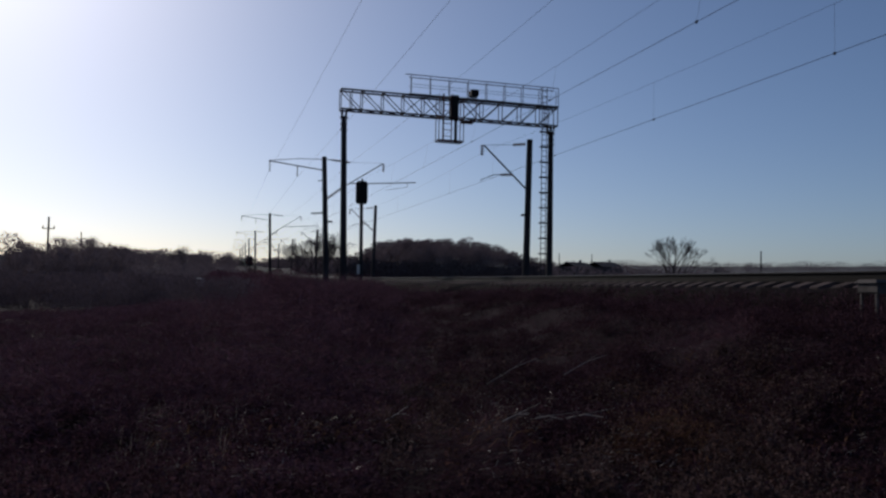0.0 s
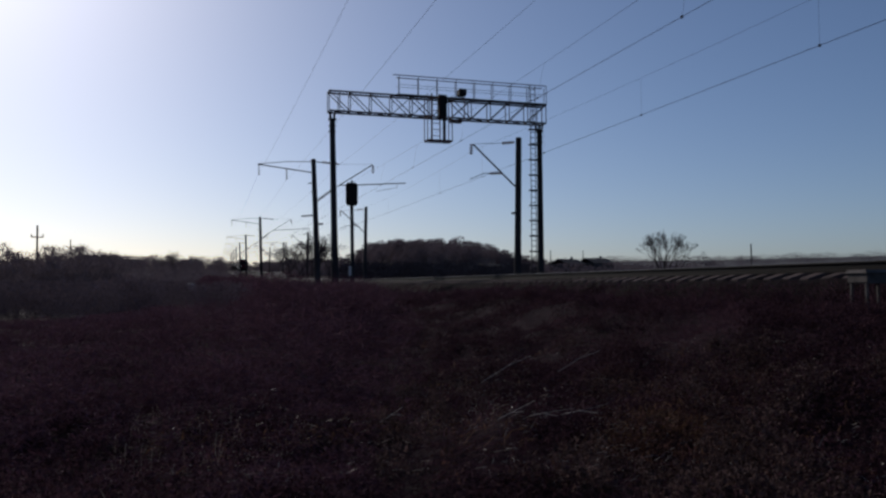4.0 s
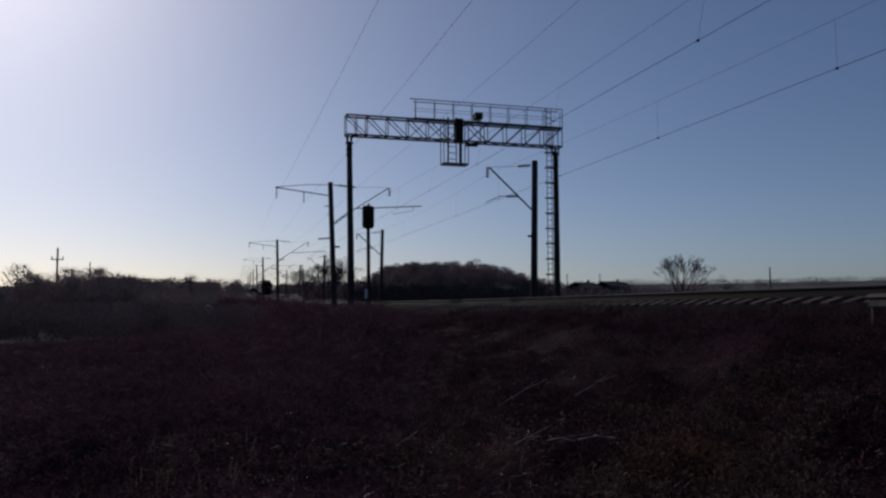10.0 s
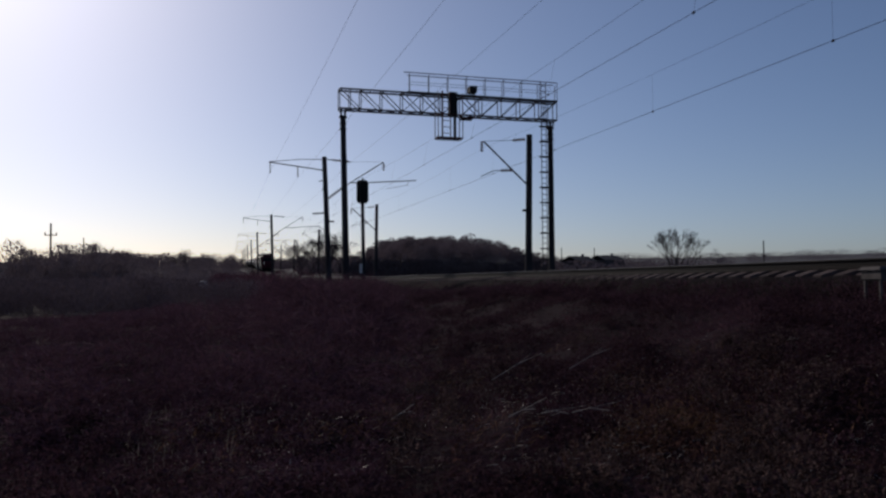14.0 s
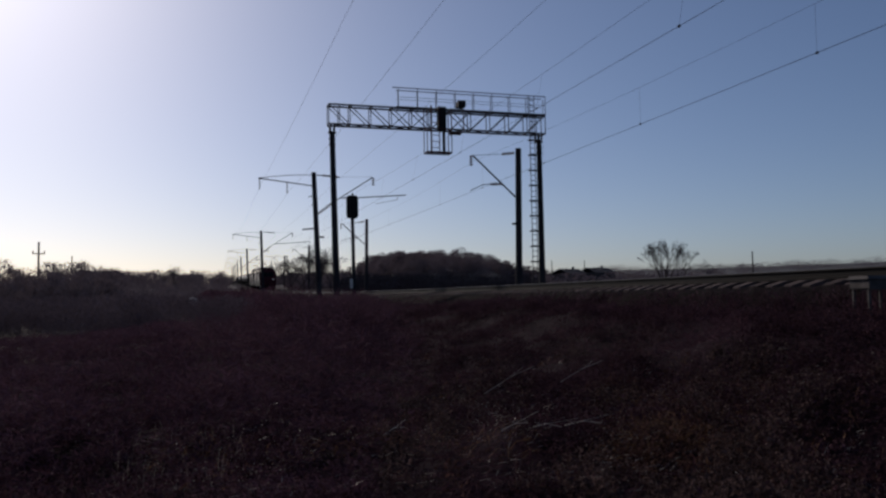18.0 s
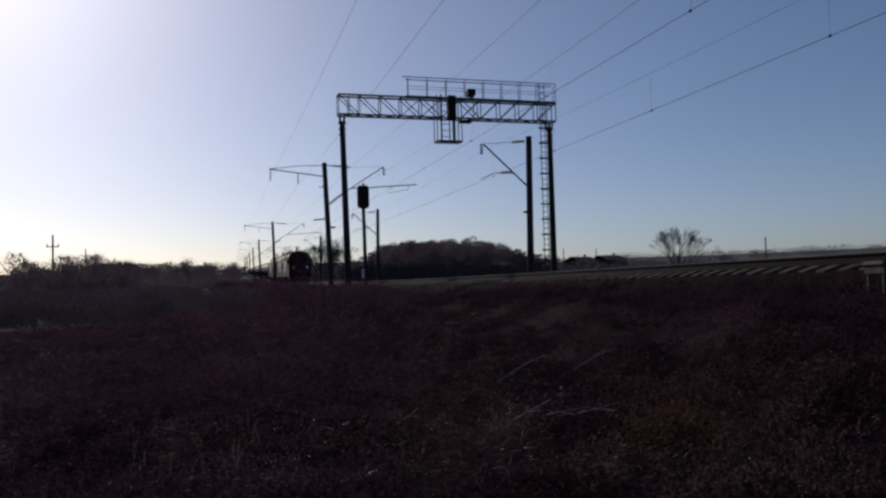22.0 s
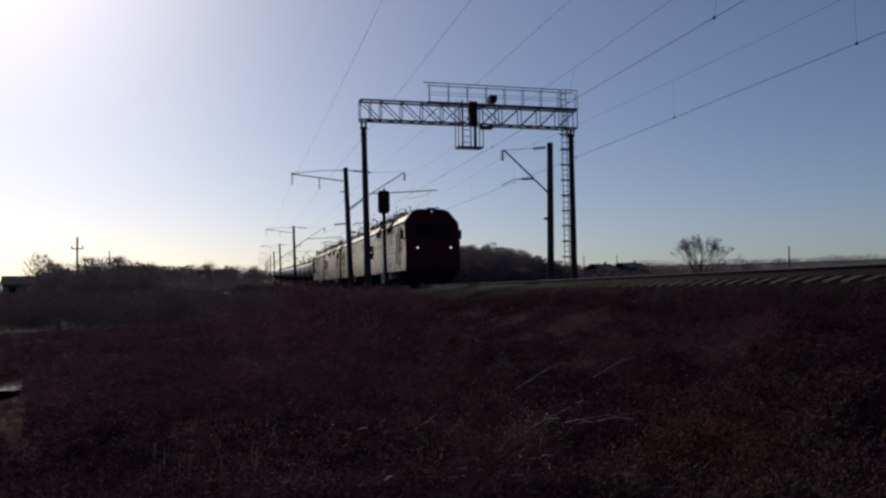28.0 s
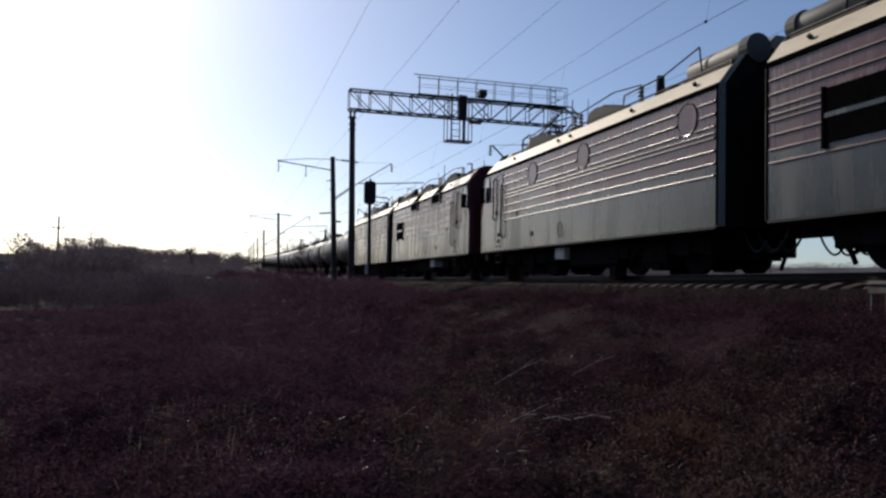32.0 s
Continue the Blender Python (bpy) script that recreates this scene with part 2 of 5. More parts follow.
class Geo:
    """A mesh being put together from boxes, bars, rods and lofts."""

    def __init__(self):
        self.v, self.f = [], []

    def add(self, vs, fs):
        o = len(self.v)
        self.v += [tuple(v) for v in vs]
        self.f += [tuple(i + o for i in f) for f in fs]
        return self

    def box(self, x0, y0, z0, x1, y1, z1, c=0.0):
        if not c:
            vs = [(x, y, z) for z in (z0, z1) for y in (y0, y1) for x in (x0, x1)]
            return self.add(vs, [(0, 2, 3, 1), (4, 5, 7, 6), (0, 1, 5, 4), (2, 6, 7, 3), (0, 4, 6, 2), (1, 3, 7, 5)])
        pr = [(x0 + c, z0), (x1 - c, z0), (x1, z0 + c), (x1, z1 - c), (x1 - c, z1), (x0 + c, z1), (x0, z1 - c), (x0, z0 + c)]
        return self.prism(pr, y0, y1)

    def prism(self, pr, y0, y1):
        n = len(pr)
        vs = [(x, y0, z) for x, z in pr] + [(x, y1, z) for x, z in pr]
        fs = [(i, (i + 1) % n, n + (i + 1) % n, n + i) for i in range(n)] + [tuple(range(n))[::-1], tuple(range(n, 2 * n))]
        return self.add(vs, fs)

    def loft(self, rings, caps=True):
        n = len(rings[0])
        vs = [p for r in rings for p in r]
        fs = [(k * n + i, k * n + (i + 1) % n, (k + 1) * n + (i + 1) % n, (k + 1) * n + i) for k in range(len(rings) - 1) for i in range(n)]
        if caps:
            fs += [tuple(range(n))[::-1], tuple(range((len(rings) - 1) * n, len(rings) * n))]
        return self.add(vs, fs)

    def rod(self, p, q, r0, r1=None, n=6):
        r1 = r0 if r1 is None else r1
        p, q = Vector(p), Vector(q)
        w = (q - p).normalized()
        u = w.cross(Vector((0, 0, 1)) if abs(w.z) < 0.9 else Vector((1, 0, 0))).normalized()
        v = w.cross(u)
        t = [2 * math.pi * (i + 0.5) / n for i in range(n)]
        return self.loft([[p + (u * math.cos(a) + v * math.sin(a)) * r0 for a in t], [q + (u * math.cos(a) + v * math.sin(a)) * r1 for a in t]])

    def tube(self, pts, r, n=6):
        """One smooth bent tube through the points."""
        pts = [Vector(p) for p in pts]
        rings = []
        for i, p in enumerate(pts):
            w = (pts[min(i + 1, len(pts) - 1)] - pts[max(i - 1, 0)]).normalized()
            u = w.cross(Vector((1, 0, 0))).normalized()
            v = w.cross(u)
            rings.append([p + (u * math.cos(2 * math.pi * k / n) + v * math.sin(2 * math.pi * k / n)) * r for k in range(n)])
        return self.loft(rings)

    def path(self, pts, r, n=5):
        for a, b in zip(pts, pts[1:]):
            self.rod(a, b, r, r, n)
        return self

    def bar(self, p, q, w=0.06, h=None):
        return self.rod(p, q, w * 0.7071, w * 0.7071, 4)

    def mesh(self, name, mat, smooth=False):
        me = bpy.data.meshes.new(name)
        me.from_pydata(self.v, [], self.f)
        me.materials.append(mat)
        if smooth:
            me.polygons.foreach_set("use_smooth", [True] * len(me.polygons))
            me.set_sharp_from_angle(angle=radians(40))
        me.update()
        return me


def part(name, geo, mat, parent=None, label="", at=None, smooth=False):
    data = geo if isinstance(geo, bpy.types.Mesh) else geo.mesh(name, mat, smooth)
    ob = new(name, data)
    if parent is not None:
        ob.parent = parent
    if at is not None:
        ob.matrix_basis = at
    if label:
        ob["label"] = label
    return ob


def thing(name, label, category, m=None, group="", kind=""):
    ob = new(name)
    ob.empty_display_size = 0.3
    if m is not None:
        ob.matrix_basis = m
    return tagged(ob, label, category, group, kind)


def curve_x(s):
    return 0.0 if s < 0 else 6.0e-5 * s * s if s < 200 else 2.4 + 0.024 * (s - 200)


def curve_z(s):
    return 0.0 if s < 0 else 7.0e-5 * s * s if s < 200 else 2.8 + 0.028 * (s - 200)


def on(x, s, z):
    return Vector((x + curve_x(s), s, z + curve_z(s)))


def mesh_from_arrays(name, co, faces, mat):
    """co: n x 3, faces: m x k of indices, all of one size."""
    me = bpy.data.meshes.new(name)
    k = faces.shape[1]
    me.vertices.add(len(co))
    me.vertices.foreach_set("co", np.asarray(co, np.float32).ravel())
    me.loops.add(faces.size)
    me.loops.foreach_set("vertex_index", np.asarray(faces, np.int32).ravel())
    me.polygons.add(len(faces))
    me.polygons.foreach_set("loop_start", np.arange(0, faces.size, k, dtype=np.int32))
    me.polygons.foreach_set("loop_total", np.full(len(faces), k, np.int32))
    me.materials.append(mat)
    me.update()
    me.validate()
    return me

# ---- the land ----
NEAR_TRACK, FAR_TRACK = 11.97, 16.05
BOTTOM = -1.95


def step(a, b, x):
    t = np.clip((x - a) / (b - a), 0, 1)
    return t * t * (3 - 2 * t)


def bumps(x, y):
    return (0.12 * np.sin(1.3 * x + 0.7 * y + 1) * np.sin(0.9 * y - 0.5 * x) + 0.06 * np.sin(3.1 * x - 1.1 * y) * np.sin(2.3 * y + 2)
            + 0.025 * np.sin(7.1 * x + 3.3 * y) * np.sin(6.1 * y - 2.2 * x))


def land(x, y):
    """Height of the ground."""
    x, y = np.asarray(x, float), np.asarray(y, float)
    s = np.clip(y, 0, None)
    cx = np.where(s < 200, 6.0e-5 * s * s, 2.4 + 0.024 * (s - 200))
    cz = np.where(s < 200, 7.0e-5 * s * s, 2.8 + 0.028 * (s - 200))
    u = x - cx
    bank = BOTTOM + 1.12 * step(3.2, 9.5, u) - 0.75 * step(18.6, 24, u)
    d = np.hypot(x, y)
    far = 0.030 * np.clip(d - 260, 0, 900) + (0.049 + 0.005 * np.sin(6 * np.arctan2(x, y) + 1)) * np.clip(d - 1400, 0, 1500) * step(8, 30, np.degrees(np.arctan2(x, y)))
    z = bank + bumps(x, y) * np.clip(1.5 - d / 60, 0.15, 1)
    z = z + np.where(np.abs(u - 14) < 40, 1, np.clip(1 - (np.abs(u - 14) - 40) / 200, 0, 1)) * np.minimum(cz, 12) * step(0, 60, y) + far * step(10, 160, np.abs(u - 14))
    # the wooded hill
    hx, hy = (x - 120) / 37, (y - 420) / 80
    z = z + 9.0 * np.exp(-(hx ** 4)) * np.exp(-(hy ** 4))
    # swell under the brush
    z = z + 0.35 * np.exp(-((x + 2) / 9) ** 2 - ((y - 24) / 9) ** 2)
    return z


def top_of(x, y):
    """Height of the ground or of the ballast's near shoulder, whichever is higher."""
    s = np.clip(np.asarray(y, float), 0, None)
    u = np.asarray(x, float) - np.where(s < 200, 6.0e-5 * s * s, 2.4 + 0.024 * (s - 200))
    cz = np.where(s < 200, 7.0e-5 * s * s, 2.8 + 0.028 * (s - 200))
    return np.maximum(land(x, y), np.interp(u, [9.2, 9.6, 10.28], [-1.2, -0.88, -0.42], left=-9.0) + cz)


def build_ground():
    r = np.concatenate([np.linspace(0.01, 12, 60)[:-1], np.geomspace(12, 4600, 110)])
    a = np.concatenate([np.radians(np.arange(-28, 62, 0.5)), np.radians(np.arange(62, 332, 5.0))])
    R, A = np.meshgrid(r, a, indexing="ij")
    X, Y = R * np.sin(A) - 0.4 * np.exp(-R), R * np.cos(A) - 0.7 * np.exp(-R)
    Z = land(X, Y)
    co = np.stack([X, Y, Z], -1).reshape(-1, 3)
    nr, na = len(r), len(a)
    i, j = np.meshgrid(np.arange(nr - 1), np.arange(na), indexing="ij")
    j2 = (j + 1) % na
    q = np.stack([i * na + j, i * na + j2, (i + 1) * na + j2, (i + 1) * na + j], -1).reshape(-1, 4)
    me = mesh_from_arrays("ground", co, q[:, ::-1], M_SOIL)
    me.materials.append(M_FIELD)
    far = np.hypot(co[:, 0], co[:, 1]) > 330
    me.polygons.foreach_set("material_index", far[q[:, 0]].astype(np.int32))
    ob = new("ground", me)
    tagged(ob, "dark dry earth and dead grass sloping up to the line", "ground", kind="structure")


build_ground()

# ---- the two tracks ----
S_ALL = [-40, -30, -20, -10, 0] + list(range(5, 60, 5)) + list(range(60, 200, 10)) + list(range(200, 620, 20))


def build_ballast():
    pr = [(9.2, -1.2), (9.6, -0.88), (10.28, -0.42), (10.5, -0.33), (12.9, -0.30), (13.8, -0.36), (14.7, -0.30), (17.1, -0.33), (17.35, -0.42), (18.9, -1.1), (18.9, -1.5), (9.2, -1.5)]
    fine = []
    for (x0, z0), (x1, z1) in zip(pr[:-3], pr[1:-2]):
        n = max(1, int(math.hypot(x1 - x0, z1 - z0) / 0.22))
        fine += [(x0 + (x1 - x0) * k / n, z0 + (z1 - z0) * k / n) for k in range(n)]
    fine += pr[-3:]
    ss = list(np.arange(-12, 45, 0.25)) + list(np.arange(45, 130, 1.5)) + [s for s in S_ALL if s >= 140]
    rng = random.Random(3)
    rings = []
    for s in ss:
        rings.append([on(x + rng.uniform(-0.03, 0.03), s, z + (rng.uniform(-0.035, 0.03) if k < len(fine) - 3 else 0)) for k, (x, z) in enumerate(fine)])
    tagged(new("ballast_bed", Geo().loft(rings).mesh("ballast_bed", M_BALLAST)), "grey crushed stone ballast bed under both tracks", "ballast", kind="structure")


build_ballast()


def rail_thing(x):
    t = thing("rail", "rusty steel rail with a polished running surface", "rail", group="rails")
    web = [(-0.075, -0.18), (0.075, -0.18), (0.075, -0.165), (0.012, -0.145), (0.010, -0.05), (0.036, -0.036), (0.036, -0.012), (-0.036, -0.012), (-0.036, -0.036), (-0.010, -0.05), (-0.012, -0.145), (-0.075, -0.165)]
    head = [(-0.036, -0.012), (0.036, -0.012), (0.035, -0.004), (0.026, 0.0), (-0.026, 0.0), (-0.035, -0.004)]
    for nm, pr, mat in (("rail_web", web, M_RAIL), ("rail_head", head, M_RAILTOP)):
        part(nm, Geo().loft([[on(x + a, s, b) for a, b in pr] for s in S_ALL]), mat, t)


for _c in (NEAR_TRACK, FAR_TRACK):
    for _h in (-0.78, 0.78):
        rail_thing(_c + _h)

# ---- signal gantry over both tracks ----


def insulator(g, p, q, n=4, r=0.055):
    """A string of glazed sheds from p to q."""
    p, q = Vector(p), Vector(q)
    g.rod(p, q, 0.015, n=4)
    for k in range(n):
        c = p.lerp(q, (k + 0.5) / n)
        d = (q - p) / n * 0.28
        g.rod(c - d, c + d, r, r * 0.55, 8)


def build_gantry():
    s = 43.0
    t = thing("signal_gantry", "steel truss signal gantry on two concrete posts spanning both tracks", "signal gantry", Matrix.Translation(on(0, s, 0)))
    xl, xr, zb, zt, d = 6.52, 19.42, 9.14, 10.23, 0.30
    for x, lean in ((6.84, 0.10), (19.12, 0.0)):
        g = Geo()
        g.rod((x - lean * -1, 0, -1.6), (x - lean, 0, 8.65), 0.20, 0.15, 14)
        part("post", g, M_POST, t, smooth=True)
        for zz in (8.0, 8.3):
            part("post_band", Geo().rod((x - lean, 0, zz), (x - lean, 0, zz + 0.08), 0.19, n=12), M_STEEL, t)
        c = Geo()
        c.rod((x - lean, 0, 8.65), (x - lean, 0, 8.75), 0.22, n=12)
        for dx, dy in ((-0.1, -0.1), (0.1, -0.1), (-0.1, 0.1), (0.1, 0.1)):
            c.bar((x - lean + dx, dy, 8.75), (x - lean + dx * 1.2, dy * 2.5, zb), 0.07)
        part("post_head", c, M_STEEL, t)
    for y in (-d, d):
        for z in (zb, zt):
            part("chord", Geo().box(xl, y - 0.042, z - 0.042, xr, y + 0.042, z + 0.042), M_STEEL, t)
    n = 11
    w = (xr - xl) / n
    upright = Geo().bar((0, 0, zb), (0, 0, zt), 0.042).mesh("upright", M_STEEL)
    brace = Geo().bar((0, 0, zb), (w, 0, zt), 0.042).mesh("brace", M_STEEL)
    cross = Geo().bar((0, -d, 0), (0, d, 0), 0.05).mesh("cross_tie", M_STEEL)
    lace = Geo().bar((0, -d, 0), (w, d, 0), 0.04).mesh("lacing", M_STEEL)
    for y in (-d, d):
        for k in range(n + 1):
            part("upright", upright, None, t, at=pose(xl + k * w, y, 0))
        for k in range(n):
            if k in (0, n - 1):
                part("upright", upright, None, t, at=pose(xl + (k + 0.5) * w, y, 0))
            fall = k <= 4
            m = pose(xl + k * w, y, 0)
            if fall:
                m = Matrix.Translation((xl + (k + 1) * w, y, 0)) @ Matrix.Diagonal((-1, 1, 1, 1))
            part("brace", brace, None, t, at=m)
            if k in (3, 4, 6):
                part("counter_brace", brace, None, t, at=pose(xl + k * w, y, 0) if fall else Matrix.Translation((xl + (k + 1) * w, y, 0)) @ Matrix.Diagonal((-1, 1, 1, 1)))
    for k in range(n + 1):
        for z in (zb, zt):
            part("cross_tie", cross, None, t, at=pose(xl + k * w, 0, z))
    for k in range(n):
        part("lacing", lace, None, t, at=pose(xl + k * w, 0, zb))
    # walkway and its railing over the right two thirds
    x0, x1 = 10.45, 19.45
    g = Geo()
    g.box(x0 - 0.1, -0.3, zt + 0.07, x1, 0.3, zt + 0.10)
    part("walkway", g, M_STEEL, t)
    for y in (-d, d):
        part("mid_rail", Geo().bar((x0, y, 10.85), (x1, y, 10.85), 0.018), M_STEEL, t)
        part("handrail", Geo().bar((x0 - (0.35 if y < 0 else 0), y, 11.38), (x1, y, 11.38), 0.042), M_STEEL, t)
        for k in range(9):
            x = x0 + (x1 - x0) * k / 8 + (0.12 if y > 0 else 0)
            part("railing_post", Geo().bar((x, y, zt), (x, y, 11.38), 0.03), M_STEEL, t)
    # hanging service cage
    for x in (11.92, 13.36):
        for y in (-0.95, -0.3):
            part("cage_upright", Geo().bar((x, y, 7.64), (x, y, zt), 0.04), M_STEELRED, t)
    for z in (7.66, 9.0):
        for y in (-0.95, -0.3):
            part("cage_rail", Geo().bar((11.92, y, z), (13.36, y, z), 0.055), M_STEELRED, t)
        for x in (11.92, 13.36):
            part("cage_rail", Geo().bar((x, -0.95, z), (x, -0.3, z), 0.05), M_STEELRED, t)
    part("cage_floor", Geo().box(11.94, -0.9, 7.69, 13.33, -0.35, 7.73), M_STEELRED, t)
    for x in (12.22, 12.70):
        part("cage_ladder", Geo().bar((x, -0.75, 7.62), (x, -0.75, 10.35), 0.075 if x < 12.5 else 0.05), M_STEELRED, t)
    crung = Geo().bar((12.24, -0.75, 0), (12.68, -0.75, 0), 0.035).mesh("cage_rung", M_STEELRED)
    for k in range(7):
        part("cage_rung", crung, None, t, at=pose(0, 0, 7.95 + 0.36 * k))
    g = Geo().box(12.64, -0.75, 8.95, 13.12, -0.45, 10.32, 0.04)
    for z in (9.3, 9.65, 10.0):
        g.rod((12.88, -0.45, z), (12.88, -0.2, z + 0.03), 0.13, 0.15, 10)
    part("signal_head", g, M_BLACK, t, "black signal head facing away")
    part("signal_pipe", Geo().rod((13.0, -0.6, 7.62), (13.0, -0.6, 9.3), 0.085, n=8), M_STEEL, t)
    g = Geo().bar((13.36, -0.9, 8.85), (14.1, -0.9, 8.85), 0.05).bar((14.1, -0.9, 8.85), (14.1, -0.9, zt), 0.045).bar((13.36, -0.3, 8.85), (14.1, -0.3, 8.85), 0.05)
    g.box(13.36, -0.9, 8.87, 14.1, -0.3, 8.9)
    part("platform", g, M_STEELRED, t)
    g = Geo().box(13.85, -0.75, 10.35, 14.3, -0.3, 10.75, 0.05)
    g.bar((14.08, -0.5, 10.2), (14.08, -0.5, 10.4), 0.06)
    part("relay_box", g, M_BLACK, t, "small dark equipment box on the walkway")
    # ladder beside the post
    lad = Geo()
    for x in (18.42, 18.72):
        lad.bar((x, -0.3, -0.6), (x, -0.3, 11.36), 0.035)
    part("ladder", lad, M_STEEL, t)
    rung = Geo().bar((18.40, -0.3, 0), (18.74, -0.3, 0), 0.035).mesh("rung", M_STEEL)
    for k in range(37):
        part("rung", rung, None, t, at=pose(0, 0, -0.4 + 0.32 * k))
    stand = Geo().box(18.34, -0.36, 0, 19.05, -0.12, 0.07).mesh("ladder_bracket", M_STEEL)
    for k in range(9):
        part("ladder_bracket", stand, None, t, at=pose(0, 0, 1.5 + 0.9 * k))


build_gantry()


def build_signal():
    x, s = 8.36, 46.0
    t = thing("railway_signal", "dark three-lens railway signal on a slim mast seen from behind", "railway signal", Matrix.Translation(on(x, s, -0.21)))
    part("mast", Geo().rod((0.08, 0, -1.2), (0, 0, 4.6), 0.12, 0.10, 10), M_STEEL, t, smooth=True)
    part("backboard", Geo().loft([[(a * 0.355, -0.02, 5.16 + b) for a, b in ((-1, -0.52), (-0.75, -0.68), (0.75, -0.68), (1, -0.52), (1, 0.52), (0.75, 0.68), (-0.75, 0.68), (-1, 0.52))],
                                 [(a * 0.355, 0.02, 5.16 + b) for a, b in ((-1, -0.52), (-0.75, -0.68), (0.75, -0.68), (1, -0.52), (1, 0.52), (0.75, 0.68), (-0.75, 0.68), (-1, 0.52))]]), M_BLACK, t)
    part("lamp_case", Geo().box(-0.19, -0.3, 4.6, 0.19, -0.02, 5.74, 0.05), M_BLACK, t)
    for z in (4.8, 5.16, 5.52):
        part("hood", Geo().rod((0, 0.02, z), (0, 0.32, z - 0.02), 0.14, 0.15, 12), M_BLACK, t)
    part("cap", Geo().rod((0, -0.1, 5.74), (0, -0.1, 5.98), 0.09, 0.04, 8), M_STEEL, t)
    part("clamp", Geo().box(-0.12, -0.12, 4.44, 0.12, 0.12, 4.56), M_STEEL, t)
    part("marker_plate", Geo().box(-0.20, -0.16, 0.35, -0.04, -0.12, 0.9), M_WHITE, t, "narrow white marker plate")


build_signal()

# ---- overhead line ----
LEFT_POLES = [62.5 + 62.2 * k for k in range(0, 8)]
RIGHT_POLES = [46.0, 95.0, 157.0, 219.0, 281.0, 343.0]


def build_left_pole(k, s):
    """Concrete post with a feeder bracket towards the field and a cantilever over the near track."""
    t = thing("catenary_pole", "concrete overhead-line pole with feeder bracket and cantilever arm", "catenary pole", Matrix.Translation(on(8.45 if k == 0 else 8.0, s, 0)), group="overhead line poles")
    lean = 0.22 if k == 0 else 0.1
    part("post", Geo().rod((lean, 0, -1.6), (-0.22, 0, 9.5), 0.235, 0.185, 12), M_POST, t, smooth=True)
    g = Geo()
    g.bar((-0.1, 0, 8.4), (-4.5, 0, 8.92), 0.075)
    part("feeder_bracket", g, M_STEEL, t)
    part("stay_rod", Geo().path([(-0.1, 0, 9.3), (-2.2, 0, 9.22), (-4.5, 0, 8.95)], 0.028, 5), M_STEEL, t)
    for x, z in ((-4.42, 8.9), (-2.3, 8.64)):
        g = Geo()
        insulator(g, (x, 0, z), (x, 0, z - 0.85), 5, 0.075)
        part("insulator", g, M_INSUL, t)
    g = Geo().bar((0, 0, 9.3), (1.85, 0, 9.18), 0.07)
    part("top_bracket", g, M_STEEL, t)
    g = Geo()
    insulator(g, (0.45, 0, 9.28), (1.75, 0, 9.19), 6, 0.12)
    part("insulator", g, M_INSUL, t)
    for z, dx in ((7.55, -0.65), (4.95, -1.15), (6.9, -0.4)):
        part("side_bracket", Geo().bar((0, 0, z + 0.1), (dx, 0, z), 0.10 if z < 5 else 0.07), M_STEEL, t)
    part("clamp", Geo().box(0.05, -0.14, 4.3, 0.55, 0.14, 4.42), M_STEEL, t)
    g = Geo()
    g.rod((1.1, 0, 7.0), (4.55, 0, 9.25), 0.04, n=6)
    part("cantilever", g, M_STEEL, t)
    g = Geo()
    insulator(g, (0.06, 0, 6.18), (1.2, 0, 7.05), 7, 0.14)
    part("insulator", g, M_INSUL, t)
    part("tie_rod", Geo().path([(1.85, 0, 9.18), (4.5, 0, 9.28)], 0.012, 4), M_STEEL, t)
    g = Geo()
    insulator(g, (4.58, 0, 9.2), (4.58, 0, 8.55), 4, 0.12)
    part("insulator", g, M_INSUL, t)
    g = Geo().path([(1.9, 0, 7.5), (3.3, 0, 7.56), (7.3, 0, 7.85)], 0.045, 5)
    g.path([(6.6, 0, 7.78), (6.6, 0, 7.45), (4.8, 0, 7.1)], 0.02, 4)
    part("registration_arm", g, M_STEEL, t)
    return t


def build_right_pole(s):
    t = thing("catenary_pole", "concrete overhead-line pole with a single cantilever arm over the far track", "catenary pole", Matrix.Translation(on(18.95 if s < 60 else 18.7, s, 0)), group="overhead line poles")
    part("post", Geo().rod((-0.12, 0, -1.6), (0.06, 0, 8.85), 0.225, 0.185, 12), M_POST, t, smooth=True)
    part("cantilever", Geo().rod((-0.2, 0, 5.75), (-3.0, 0, 8.3), 0.055, n=6), M_STEEL, t)
    g = Geo()
    insulator(g, (-0.25, 0, 8.55), (-1.1, 0, 8.45), 5, 0.11)
    part("insulator", g, M_INSUL, t)
    part("stay_rod", Geo().path([(-1.1, 0, 8.45), (-3.0, 0, 8.3)], 0.018, 4), M_STEEL, t)
    g = Geo()
    insulator(g, (-3.1, 0, 8.3), (-3.12, 0, 7.62), 4, 0.12)
    part("insulator", g, M_INSUL, t)
    g = Geo().path([(-1.15, 0, 6.55), (-2.3, 0, 6.5), (-3.2, 0, 6.1)], 0.025, 5)
    part("registration_arm", g, M_STEEL, t)
    g = Geo()
    insulator(g, (-1.05, 0, 6.56), (-1.9, 0, 6.52), 5, 0.11)
    part("insulator", g, M_INSUL, t)
    part("clamp", Geo().box(-0.42, -0.14, 4.0, -0.1, 0.14, 4.12), M_STEEL, t)


for _k, _s in enumerate(LEFT_POLES):
    build_left_pole(_k, _s)
for _s in RIGHT_POLES:
    build_right_pole(_s)


